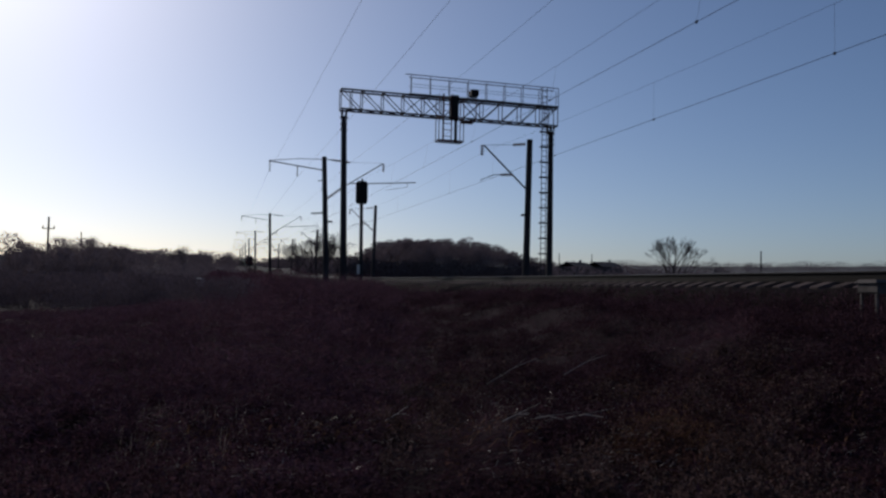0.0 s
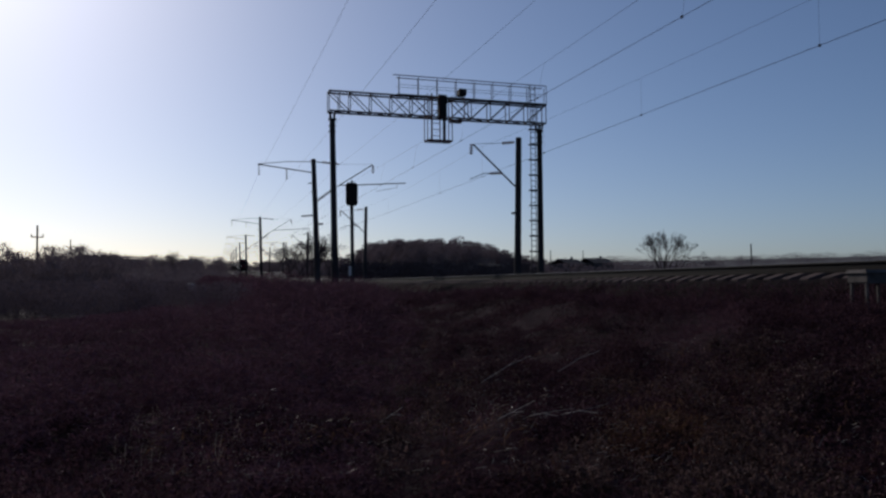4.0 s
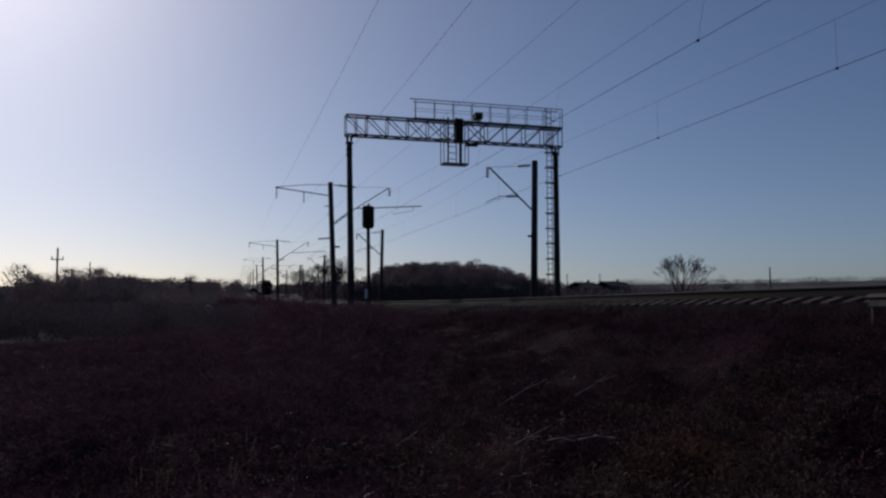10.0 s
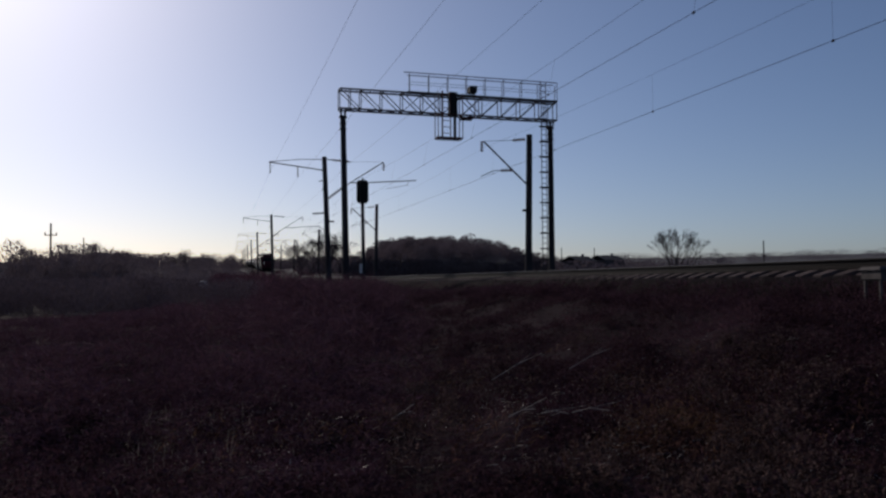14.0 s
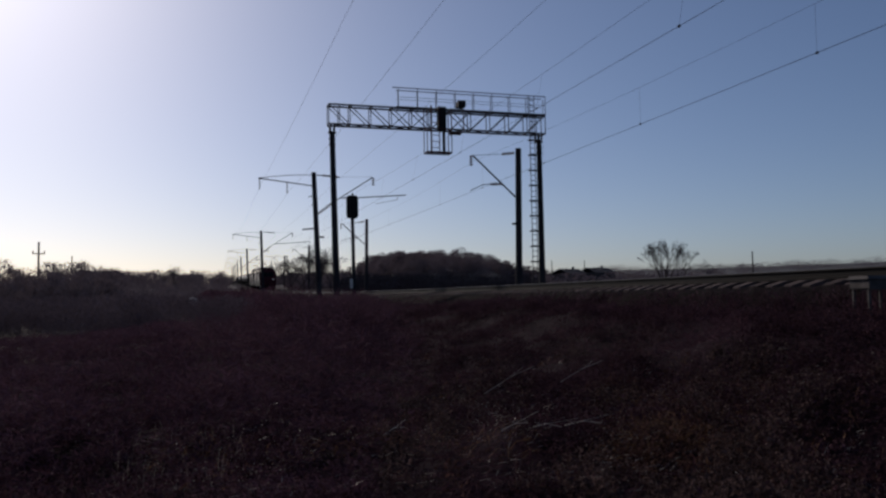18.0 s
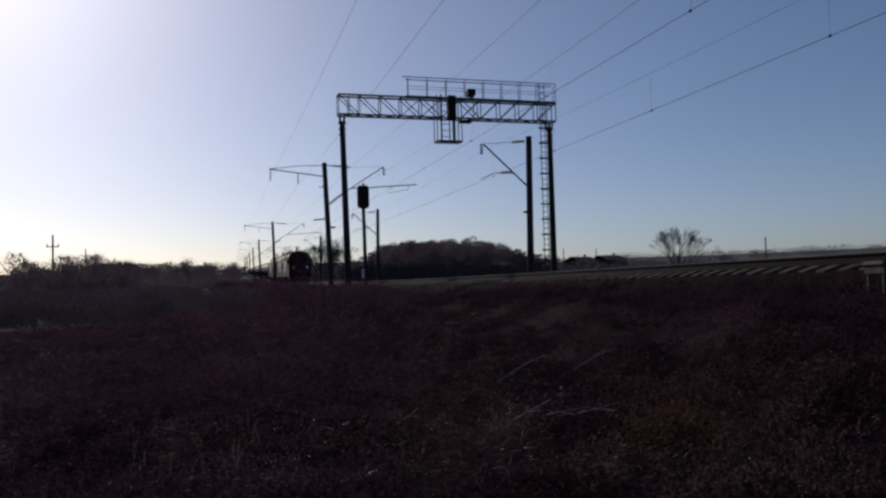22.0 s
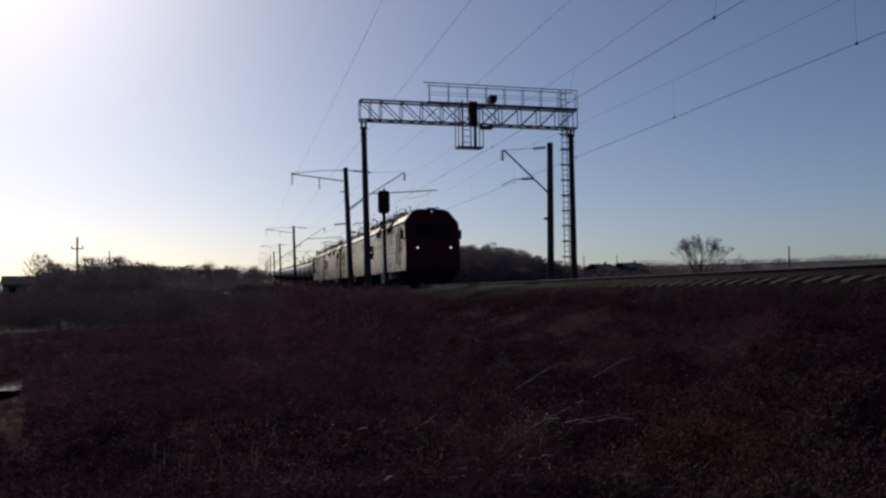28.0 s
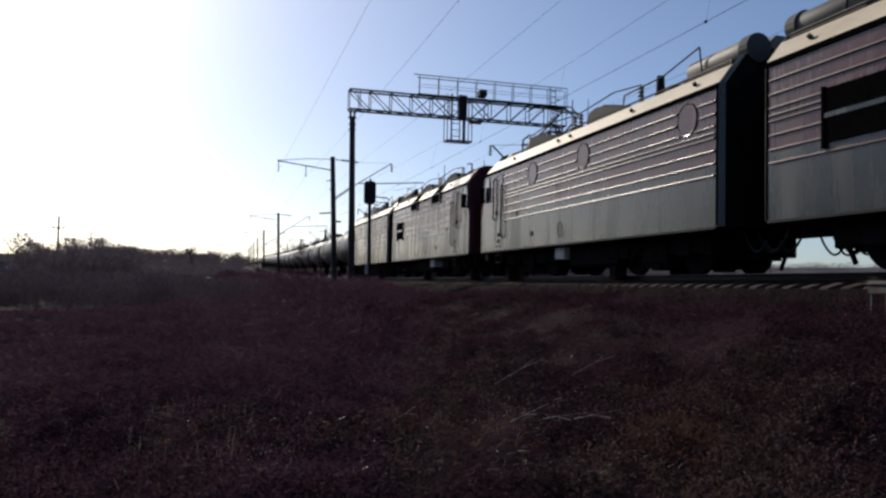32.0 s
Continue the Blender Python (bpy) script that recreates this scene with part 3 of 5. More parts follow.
def wire(name, label, x, z, posts, sag, r, until=560.0):
    """A wire along the line that hangs between its posts."""
    pts = []
    knots = [posts[0] - 62.2 * 2, posts[0] - 62.2] + [p for p in posts if p <= until]
    for a, b in zip(knots, knots[1:]):
        n = 10 if a < 150 else 5
        for k in range(n):
            f = k / n
            pts.append(on(x, a + (b - a) * f, z - sag * 4 * f * (1 - f)))
    pts.append(on(x, knots[-1], z))
    rings = []
    for p in pts:
        rr = r
        rings.append([p + Vector((math.cos(a), 0, math.sin(a))) * rr for a in (0.8, 2.37, 3.93, 5.5)])
    ob = new(name, Geo().loft(rings).mesh(name, M_WIRE))
    tagged(ob, label, "wire", group="overhead wires")


NEAR_PTS, FAR_PTS = LEFT_POLES, RIGHT_POLES
wire("feeder_wire", "thin dark feeder wire on the outer bracket insulators", 3.9, 7.97, NEAR_PTS, 0.3, 0.005)
wire("feeder_wire", "thin dark feeder wire on the inner bracket insulators", 6.12, 7.74, NEAR_PTS, 0.3, 0.005)
wire("feeder_wire", "thin dark feeder wire on the pole-top bracket", 10.2, 9.05, NEAR_PTS, 0.3, 0.005)
wire("messenger_wire", "dark messenger wire over the near track", 11.92, 8.2, NEAR_PTS, 0.5, 0.005)
wire("contact_wire", "dark contact wire over the near track", 11.66, 6.42, NEAR_PTS, 0.0, 0.0075)
wire("messenger_wire", "dark messenger wire over the far track", 15.95, 7.9, FAR_PTS, 0.5, 0.0045)
wire("contact_wire", "dark contact wire over the far track", 15.95, 6.05, FAR_PTS, 0.0, 0.009)
for _s in (-0.7, 8.3, 17.2, 26.3, 35.3, 44.3, 53.3, 70, 82, 94, 106, 118):
    for _x, _z0, _posts, _x0, _zc in ((11.92, 8.2, 0.3, 11.66, 6.42), (15.95, 7.9, 46.0, 15.95, 6.05)):
        _f = ((_s - _posts) % 62.2) / 62.2
        tagged(new("dropper", Geo().rod(on(_x0, _s, _zc), on(_x, _s, _z0 - 2.0 * _f * (1 - _f)), 0.003, n=4).mesh("dropper", M_WIRE)), "thin dropper between messenger and contact wire", "dropper", group="droppers")
        tagged(new("dropper_clamp", Geo().box(-0.02, -0.035, -0.035, 0.02, 0.035, 0.03).mesh("dropper_clamp", M_WIRE)), "small clamp on a contact wire", "clamp", group="dropper clamps").matrix_basis = Matrix.Translation(on(_x0, _s, _zc))

# ---- the train ----
SPEED, LEAD_S = 12.87, 22.62          # metres a second; place of the nose at 30 s
BODY = 16.3
W = 1.77


def nose(z):
    """How far the front leans back at a height."""
    return 0.0 if z < 2.75 else (z - 2.75) * 0.36


def body_loft(pr, y1, chamfer=0.16, back=0.0):
    """A shell whose front end follows the nose and has its corners taken off."""
    r1 = [(x, nose(z) + 0.292 + back, z) for x, z in pr]
    r2 = [(x, y1 - 0.14, z) for x, z in pr]
    return Geo().loft([r1, r2])


AXLE_BOX = Geo().box(-0.15, -0.26, -0.2, 0.15, 0.26, 0.2, 0.04).mesh("axle_box", M_UNDER)
SPRING = Geo().rod((0, 0, 0), (0, 0, 0.38), 0.11, n=8).mesh("spring", M_UNDER)
SANDPIPE = Geo().box(-0.18, -0.16, 0.42, 0.18, 0.22, 0.9, 0.03).rod((0, 0.05, 0.42), (0, -0.1, 0.14), 0.05, n=6).mesh("sand_pipe", M_UNDER)
BRAKE = Geo().box(-0.14, -0.62, 0.16, 0.14, 0.62, 0.52, 0.05).box(-0.2, -0.2, 0.1, 0.2, 0.2, 0.3, 0.03).mesh("brake_rigging", M_UNDER)
DAMPER = Geo().rod((0, -0.35, -0.2), (0, 0.35, 0.2), 0.05, n=6).mesh("damper", M_UNDER)


def bogie_parts(t, yc, base, r, half, heavy=True):
    g = Geo()
    for sx in (-1, 1):
        x = sx * 1.08
        g.prism([(x - 0.1, 0.5), (x + 0.1, 0.5), (x + 0.1, 0.95), (x - 0.1, 0.95)], yc - base / 2 - 0.8, yc + base / 2 + 0.8)
        g.box(x - 0.11, yc - 0.55, 0.28, x + 0.11, yc + 0.55, 0.97, 0.04)
    g.box(-1.0, yc - 0.35, 0.4, 1.0, yc + 0.35, 0.9)
    if heavy:
        for e in (-1, 1):
            g.box(-0.95, yc + e * base / 2 - 0.05, 0.35, 0.95, yc + e * base / 2 + 0.75, 0.9)
    b = part("bogie_frame", g, M_UNDER, t)
    for sx in (-1, 1):
        for e in (-1, 1):
            part("axle_box", AXLE_BOX, None, b, at=pose(sx * 1.12, yc + e * base / 2, r))
            if heavy:
                part("sand_pipe", SANDPIPE, None, b, at=pose(sx * 0.98, yc + e * (base / 2 + 0.78), 0, rx=0 if e > 0 else 180) @ Matrix.Translation((0, 0, 0 if e > 0 else -0.76)))
                for k in (-0.4, 0.4):
                    part("spring", SPRING, None, b, at=pose(sx * 1.12, yc + e * base / 2 + k, 0.6))
        if heavy:
            part("brake_rigging", BRAKE, None, b, at=pose(sx * 0.92, yc, 0))
            for k in (-0.7, 0.7):
                part("damper", DAMPER, None, b, at=pose(sx * 1.26, yc + k, 0.62, rx=0 if k < 0 else 60))


def wheelset_mesh(r):
    g = Geo()
    g.rod((-1.1, 0, 0), (1.1, 0, 0), 0.09, n=8)
    for sx in (-1, 1):
        g.rod((sx * 0.72, 0, 0), (sx * 0.745, 0, 0), r + 0.03, n=24)
        g.rod((sx * 0.745, 0, 0), (sx * 0.86, 0, 0), r, r - 0.006, 24)
        for k in range(5):
            a = 2 * math.pi * k / 5
            g.box(sx * 0.86 - 0.02, 0.3 * math.cos(a) - 0.05, 0.3 * math.sin(a) - 0.05, sx * 0.86 + 0.02, 0.3 * math.cos(a) + 0.05, 0.3 * math.sin(a) + 0.05)
    return g.mesh("wheelset", M_WHEEL)


def build_section():
    t = thing("locomotive_section", "red and grey electric freight locomotive section with cream roof edges", "locomotive", group="locomotive sections")
    low = [(-W, 0.98), (W, 0.98), (W, 2.38), (-W, 2.38)]
    part("lower_body", body_loft(low, BODY), M_GREY, t, "smooth grey lower body side")
    up = [(-W + 0.01, 2.38), (W - 0.01, 2.38), (W - 0.01, 4.02), (-W + 0.01, 4.02)]
    part("upper_body", body_loft(up, BODY), M_RED, t, "faded red upper body side")
    roof = [(-W + 0.02, 4.10), (W - 0.02, 4.10), (1.42, 4.53), (-1.42, 4.53)]
    part("roof_edge", body_loft(roof, BODY), M_CREAM, t, "cream painted sloping roof edge")
    top = [(-1.40, 4.53), (1.40, 4.53), (0.9, 4.66), (-0.9, 4.66)]
    part("roof", body_loft(top, BODY, back=0.1), M_ROOFDARK, t, "sooty dark roof")
    cab = [(-1.44, 4.50), (1.44, 4.50), (1.2, 4.76), (0.85, 4.90), (-0.85, 4.90), (-1.2, 4.76)]
    part("cab_roof", Geo().loft([[(x, nose(4.6) + 0.22, z) for x, z in cab], [(x, 2.1, z) for x, z in cab], [(x * 0.94, 2.5, 4.5 + (z - 4.5) * 0.6) for x, z in cab]]), M_CREAM, t, "raised cream cab roof")
    for sx in (-1, 1):
        part("roof_vent", Geo().loft([[(sx * 1.40, 1.25, 4.58), (sx * 1.40, 1.95, 4.58), (sx * 1.26, 1.95, 4.74), (sx * 1.26, 1.25, 4.74)], [(sx * 1.43, 1.25, 4.59), (sx * 1.43, 1.95, 4.59), (sx * 1.29, 1.95, 4.75), (sx * 1.29, 1.25, 4.75)]]), M_VOID, t, "slot in the cab roof, its unlit inside painted black")
    gut = [(-W - 0.03, 3.98), (W + 0.03, 3.98), (W + 0.03, 4.075), (W - 0.02, 4.09), (-W + 0.02, 4.09), (-W - 0.03, 4.075)]
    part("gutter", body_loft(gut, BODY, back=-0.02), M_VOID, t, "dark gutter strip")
    part("sill", Geo().box(-W - 0.02, 0.25, 0.93, W + 0.02, BODY - 0.2, 0.98), M_BLACK, t)
    pr = [(-W, 0.98), (W, 0.98), (W, 2.75), (W, 4.06), (1.2, 4.78), (0.85, 4.92), (-0.85, 4.92), (-1.2, 4.78), (-W, 4.06), (-W, 2.75)]

    def front(k, back, drop):
        """One ring of the rounded cab front, narrower towards the top."""
        out = []
        for x, z in pr:
            up = min(1.0, max(0.0, (z - 2.6) / 1.9))
            out.append((x * (1 - (1 - k) * (1 + 1.5 * up)), nose(z) + back, z - drop * max(0.0, z - 4.0)))
        return out

    r1 = [(x + (0.004 if x > 0 else -0.004), nose(z) + 0.30, z + 0.004) for x, z in pr]
    face = Geo().loft([front(0.875, 0.0, 0.16), front(0.935, 0.02, 0.10), front(0.972, 0.08, 0.05), front(0.991, 0.17, 0.02), r1])
    face.f[-2:] = [(9, 2, 1, 0), (8, 3, 2, 9), (8, 7, 6, 5, 4, 3)]      # upright below, leaning back above
    part("nose", face, M_NOSE, t, "dark red rounded cab front", smooth=True)
    r2 = [(x * 0.997, BODY - 0.145, z) for x, z in pr]
    r3 = [(x * 0.95, BODY, z) for x, z in pr]
    part("rear_corner", Geo().loft([r2, r3], False), M_GREY, t, "grey body end post")
    part("rear_end", Geo().loft([[(x * 0.95, BODY - 0.02, z) for x, z in pr], [(x * 0.945, BODY + 0.004, z) for x, z in pr]]), M_UNDER, t, "black rear end of the body")
    for sx in (-1, 1):
        part("end_seam", Geo().box(sx * (W - 0.03), BODY - 0.20, 1.0, sx * (W + 0.012), BODY - 0.155, 4.0), M_VOID, t)
    # pressed ribs along both sides
    arc = [(0.0, -0.031), (0.033, -0.028), (0.040, -0.017), (0.038, -0.003), (0.029, 0.011), (0.015, 0.021), (0.0, 0.026)]
    runs = {}

    def rib(sx, z, y0, y1):
        key = (sx, round(y1 - y0, 3))
        if key not in runs:
            runs[key] = Geo().prism(arc if sx > 0 else [(-x, q) for x, q in arc[::-1]], 0, y1 - y0).mesh("rib", M_RIB)
        part("rib", runs[key], None, t, at=pose(sx * (W - 0.01), y0, z))

    hatches = (5.7, 9.6, 15.0)
    for z in (2.09, 2.35, 2.63, 2.91, 3.02, 3.16, 3.43, 3.71):
        rib(-1, z, 2.85, 16.05)
        gap = math.sqrt(max(0.0, 0.46 ** 2 - (z - 3.5) ** 2))
        y0 = 2.85
        for yh in hatches if gap else ():
            rib(1, z, y0, yh - gap)
            y0 = yh + gap
        rib(1, z, y0, 16.05)
    # front: windscreens, lamps, skirt, coupler
    for sx in (-1, 1):
        z0, z1 = 2.98, 3.88
        xa, xb = sx * 0.06, sx * 1.16
        q = [(xa, z0), (xb, z0), (xb * 0.97, z1), (xa, z1)]
        ws = part("windscreen", Geo().loft([[(x, nose(z) - 0.015, z) for x, z in q], [(x, nose(z) + 0.03, z) for x, z in q]]), M_GLASS, t, "dark windscreen pane")
        g = Geo()
        g.path([(x, nose(z) - 0.02, z) for x, z in q + q[:1]], 0.025, 4)
        part("windscreen_frame", g, M_BLACK, ws)
        part("wiper", Geo().path([(sx * 0.5, nose(2.95) - 0.06, 2.95), (sx * 0.75, nose(3.6) - 0.05, 3.6)], 0.012, 4), M_BLACK, ws)
        lamp = Geo().rod((sx * 1.08, 0.02, 2.37), (sx * 1.08, -0.06, 2.37), 0.17, 0.155, 16)
        ring = part("lamp_ring", lamp, M_BLACK, t)
        part("headlight", Geo().rod((sx * 1.08, -0.055, 2.37), (sx * 1.08, -0.075, 2.37), 0.07, n=14), M_LAMP, ring, "lit round headlight")
        part("marker_lamp", Geo().rod((sx * 1.08, 0.02, 2.12), (sx * 1.08, -0.04, 2.12), 0.08, n=10), M_GLASS, t)
        m = Geo().box(sx * (W + 0.13) - 0.08, 0.62, 2.96, sx * (W + 0.13) + 0.08, 0.80, 3.56, 0.03)
        m.bar((sx * (W + 0.1), 0.7, 2.99), (sx * W, 0.38, 2.97), 0.04)
        m.path([(sx * 1.5, 0.8, 3.6), (sx * 1.66, 0.74, 3.58)], 0.02, 4)
        m.path([(sx * 1.5, 0.8, 3.0), (sx * 1.66, 0.74, 3.0)], 0.02, 4)
        part("mirror", m, M_VOID, t, "black rear-view mirror")
        # cab side window and door
        q = [(0.36, 3.05), (1.2, 3.05), (1.2, 3.9), (0.66, 3.9)]
        sw = part("side_window", Geo().loft([[(sx * (W - 0.03), a, b) for a, b in q], [(sx * (W + 0.006), a, b) for a, b in q]]), M_CABGLASS, t, "pale reflecting cab side window")
        g = Geo().path([(sx * (W + 0.005), a, b) for a, b in q + q[:1]], 0.022, 4)
        part("window_frame", g, M_GREY, sw)
        dr = part("door", Geo().box(sx * (W - 0.03), 2.02, 2.40, sx * (W + 0.004), 2.70, 3.82), M_RED, t, "red cab door")
        part("door_foot", Geo().box(sx * (W - 0.03), 2.02, 1.35, sx * (W + 0.006), 2.70, 2.385), M_GREY, dr, "grey lower panel of the cab door")
        part("door_seam", Geo().path([(sx * (W + 0.004), a, b) for a, b in ((2.0, 1.33), (2.0, 3.84), (2.72, 3.84), (2.72, 1.33))], 0.014, 4), M_BLACK, dr)
        part("door_handle", Geo().box(sx * W, 2.08, 2.35, sx * (W + 0.06), 2.14, 2.5), M_BLACK, dr)
        for yy, za, zb in ((1.94, 2.15, 3.75), (2.80, 1.45, 3.45)):
            g = Geo().path([(sx * W, yy, za), (sx * (W + 0.09), yy, za + 0.05), (sx * (W + 0.09), yy, zb - 0.05), (sx * W, yy, zb)], 0.029, 5)
            part("door_handrail", g, M_VOID, t)
        g = Geo()
        for zz in (0.5, 0.78, 1.12):
            g.box(sx * (W - 0.16), 2.1, zz, sx * (W + 0.03), 2.62, zz + 0.03)
        for yy in (2.1, 2.62):
            g.bar((sx * (W - 0.02), yy, 0.45), (sx * (W - 0.02), yy, 1.2), 0.03)
        part("step", g, M_UNDER, t)
        for zz in (1.25, 1.5):
            part("foothold", Geo().box(sx * (W - 0.02), 2.2, zz, sx * (W + 0.006), 2.5, zz + 0.14), M_BLACK, t)
    q = [(-0.42, 4.50), (0.42, 4.50), (0.34, 4.92), (0.20, 4.97), (-0.20, 4.97), (-0.34, 4.92)]
    rl = part("roof_lamp_housing", Geo().loft([[(x, nose(4.4) - 0.02, z) for x, z in q], [(x * 0.9, nose(4.4) + 0.9, z - 0.05) for x, z in q]]), M_NOSE, t)
    part("roof_headlight", Geo().rod((0, nose(4.4) - 0.02, 4.72), (0, nose(4.4) - 0.05, 4.72), 0.06, n=12), M_DIMLAMP, rl, "small dim roof headlight")
    stripe = Geo().box(-W + 0.22, -0.012, 1.55, W - 0.22, 0.01, 1.72)
    part("warning_stripe", stripe, M_NOSE, t)
    part("front_grille", Geo().box(-0.5, -0.02, 1.95, 0.5, 0.01, 2.35, 0.03), M_NOSE, t)
    part("buffer_beam", Geo().box(-1.5, 0.02, 0.62, 1.5, 0.4, 0.98, 0.03), M_UNDER, t)
    q = [(-1.2, 0.16), (1.2, 0.16), (1.5, 0.66), (-1.5, 0.66)]
    part("stencil_marks", Geo().box(-W - 0.004, 0.75, 2.72, -W + 0.02, 0.80, 2.86).box(-W - 0.004, 0.84, 2.72, -W + 0.02, 0.91, 2.86).box(-W - 0.004, 0.95, 2.72, -W + 0.02, 1.02, 2.86), M_WHITE, t, "small pale stencilled marks")
    part("rail_guard", Geo().loft([[(x, 0.0 + 0.15 * abs(x), z) for x, z in q], [(x, 0.1 + 0.15 * abs(x), z) for x, z in q]]), M_UNDER, t)
    g = Geo().box(-0.16, -0.55, 0.92, 0.16, 0.4, 1.22, 0.05).box(-0.24, -0.62, 0.88, 0.14, -0.38, 1.26, 0.04)
    part("coupler", g, M_UNDER, t)
    for sx in (-0.6, 0.6):
        part("brake_hose", Geo().path([(sx, 0.0, 0.9), (sx, -0.15, 0.75), (sx, -0.18, 0.5)], 0.03, 5), M_BLACK, t)
    # rear bellows
    part("gangway", Geo().box(-0.6, BODY, 1.15, 0.6, BODY + 0.63, 3.5, 0.06), M_BLACK, t)
    for sx in (-1.15, -0.8, 0.8, 1.15):
        part("jumper_cable", Geo().tube([(sx, BODY - 0.12 + 0.80 * k / 12, 1.02 - 0.58 * math.sin(math.pi * k / 12 * 0.82) ** 0.8) for k in range(13)], 0.026, 5), M_BLACK, t)
    part("rear_coupler", Geo().box(-0.18, BODY - 0.3, 0.9, 0.18, BODY + 0.6, 1.2, 0.03), M_UNDER, t)
    part("rear_door", Geo().box(-0.45, BODY - 0.02, 1.2, 0.45, BODY + 0.02, 3.3), M_BLACK, t)
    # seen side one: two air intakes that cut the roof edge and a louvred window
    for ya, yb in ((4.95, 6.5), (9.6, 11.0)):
        # solid block: the intake's inner shade is only its black colour
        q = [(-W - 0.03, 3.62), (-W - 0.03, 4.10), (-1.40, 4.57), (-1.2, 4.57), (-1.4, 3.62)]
        part("air_intake", Geo().prism(q, ya, yb), M_VOID, t, "air intake at the roof edge, its unlit inside painted black")
        for z, x in ((3.63, -W - 0.05), (4.08, -W - 0.05)):
            part("intake_rail", Geo().bar((x, ya - 0.03, z), (x, yb + 0.03, z), 0.035), M_GREY, t)
        for yy in (ya, yb):
            part("intake_rail", Geo().bar((-W - 0.05, yy, 3.5), (-W - 0.05, yy, 4.1), 0.035), M_GREY, t)
    # panel proud of the wall, painted black for the shade behind the louvres
    part("louvre_window", Geo().box(-W - 0.045, 13.2, 2.24, -W + 0.05, 14.55, 3.20), M_VOID, t, "louvred window, its unlit opening painted black")
    part("louvre_bar", Geo().box(-W - 0.06, 13.2, 2.66, -W, 14.55, 2.77, 0.015), M_GREY, t, "grey middle bar")
    for yy in (13.13, 14.55):
        part("louvre_post", Geo().box(-W - 0.065, yy, 2.14, -W, yy + 0.07, 3.24), M_VOID, t)
    # the other side: round hatch covers
    for yy in hatches:
        hatch = part("round_hatch", Geo().rod((W - 0.02, yy, 3.5), (W + 0.012, yy, 3.5), 0.36, 0.35, 24), M_RED, t, "round hatch cover")
        part("hatch_ring", Geo().tube([(W + 0.005, yy + 0.37 * math.cos(q), 3.5 + 0.37 * math.sin(q)) for q in [math.pi * k / 12 for k in range(25)]], 0.018, 5), M_RED, hatch)
    # small fittings on the lower side
    for sx in (-1, 1):
        part("filler_cap", Geo().box(sx * W, 5.58, 1.35, sx * (W + 0.03), 5.76, 1.5), M_BLACK, t)
        part("grab_handle", Geo().path([(sx * W, 8.0, 1.2), (sx * (W + 0.06), 8.0, 1.25), (sx * (W + 0.06), 8.0, 1.6), (sx * W, 8.0, 1.65)], 0.02, 4), M_BLACK, t)
        part("side_plate", Geo().box(sx * W, 3.82, 2.14, sx * (W + 0.035), 4.25, 2.30), M_GREY, t)
        part("underfloor_box", Geo().box(sx * 0.9, 7.0, 0.52, sx * 1.48, 7.74, 0.9, 0.03), M_WHITE, t, "light grey underfloor box")
        part("air_tank", Geo().rod((sx * 1.0, 8.0, 0.62), (sx * 1.0, 10.1, 0.62), 0.26, n=14), M_UNDER, t)
    part("transformer_box", Geo().box(-1.3, 7.75, 0.28, 1.3, 10.9, 0.96, 0.06), M_UNDER, t)
    for yc in (4.0, 12.6):
        bogie_parts(t, yc, 2.9, 0.625, 1.0)
    # roof gear: wedge-shaped fairings over the air intakes, ducts, insulators, rails and aerials
    for ya in (3.9, 8.7):
        side = [(ya, 4.60), (ya + 0.06, 4.86), (ya + 0.25, 4.98), (ya + 0.6, 5.03), (ya + 1.1, 4.99), (ya + 1.9, 4.82), (ya + 2.7, 4.62)]
        for x0, x1 in ((-1.24, -0.28), (0.28, 1.24)):
            fair = part("fairing", Geo().loft([[(x0, y, z) for y, z in side], [(x1, y, z) for y, z in side]]), M_BLACK, t, "dark wedge-shaped roof fairing")
            lid = Geo()
            for (y0, z0), (y1, z1) in zip(side[4:], side[5:]):
                lid.loft([[(x0 - 0.02, y0, z0 + 0.004), (x1 + 0.02, y0, z0 + 0.004), (x1 + 0.02, y0, z0 + 0.03), (x0 - 0.02, y0, z0 + 0.03)], [(x0 - 0.02, y1, z1 + 0.004), (x1 + 0.02, y1, z1 + 0.004), (x1 + 0.02, y1, z1 + 0.03), (x0 - 0.02, y1, z1 + 0.03)]])
            part("lid", lid, M_ROOFBOX, fair, "dusty lid")
    for ya, yb, z1, wd in ((2.75, 3.5, 5.02, 0.95), (6.75, 7.2, 4.92, 1.0), (11.9, 12.6, 5.02, 0.8), (12.9, 13.7, 5.12, 0.55)):
        bx = part("roof_box", Geo().prism([(-wd, 4.55), (wd, 4.55), (wd * 0.98, z1 - 0.16), (wd * 0.86, z1 - 0.03), (wd * 0.7, z1), (-wd * 0.7, z1), (-wd * 0.86, z1 - 0.03), (-wd * 0.98, z1 - 0.16)], ya, yb), M_ROOFBOX, t, "grey roof equipment case")
        # black sheet that paints the backlit end of the case in shade
        part("shade_plate", Geo().box(-wd * 0.9, ya - 0.03, 4.6, wd * 0.9, ya, z1 - 0.12), M_BLACK, bx)
        for yy in (ya + 0.12, yb - 0.12):
            part("clamp", Geo().box(-wd - 0.02, yy - 0.03, 4.55, -wd + 0.03, yy + 0.03, z1 - 0.15), M_BLACK, bx)
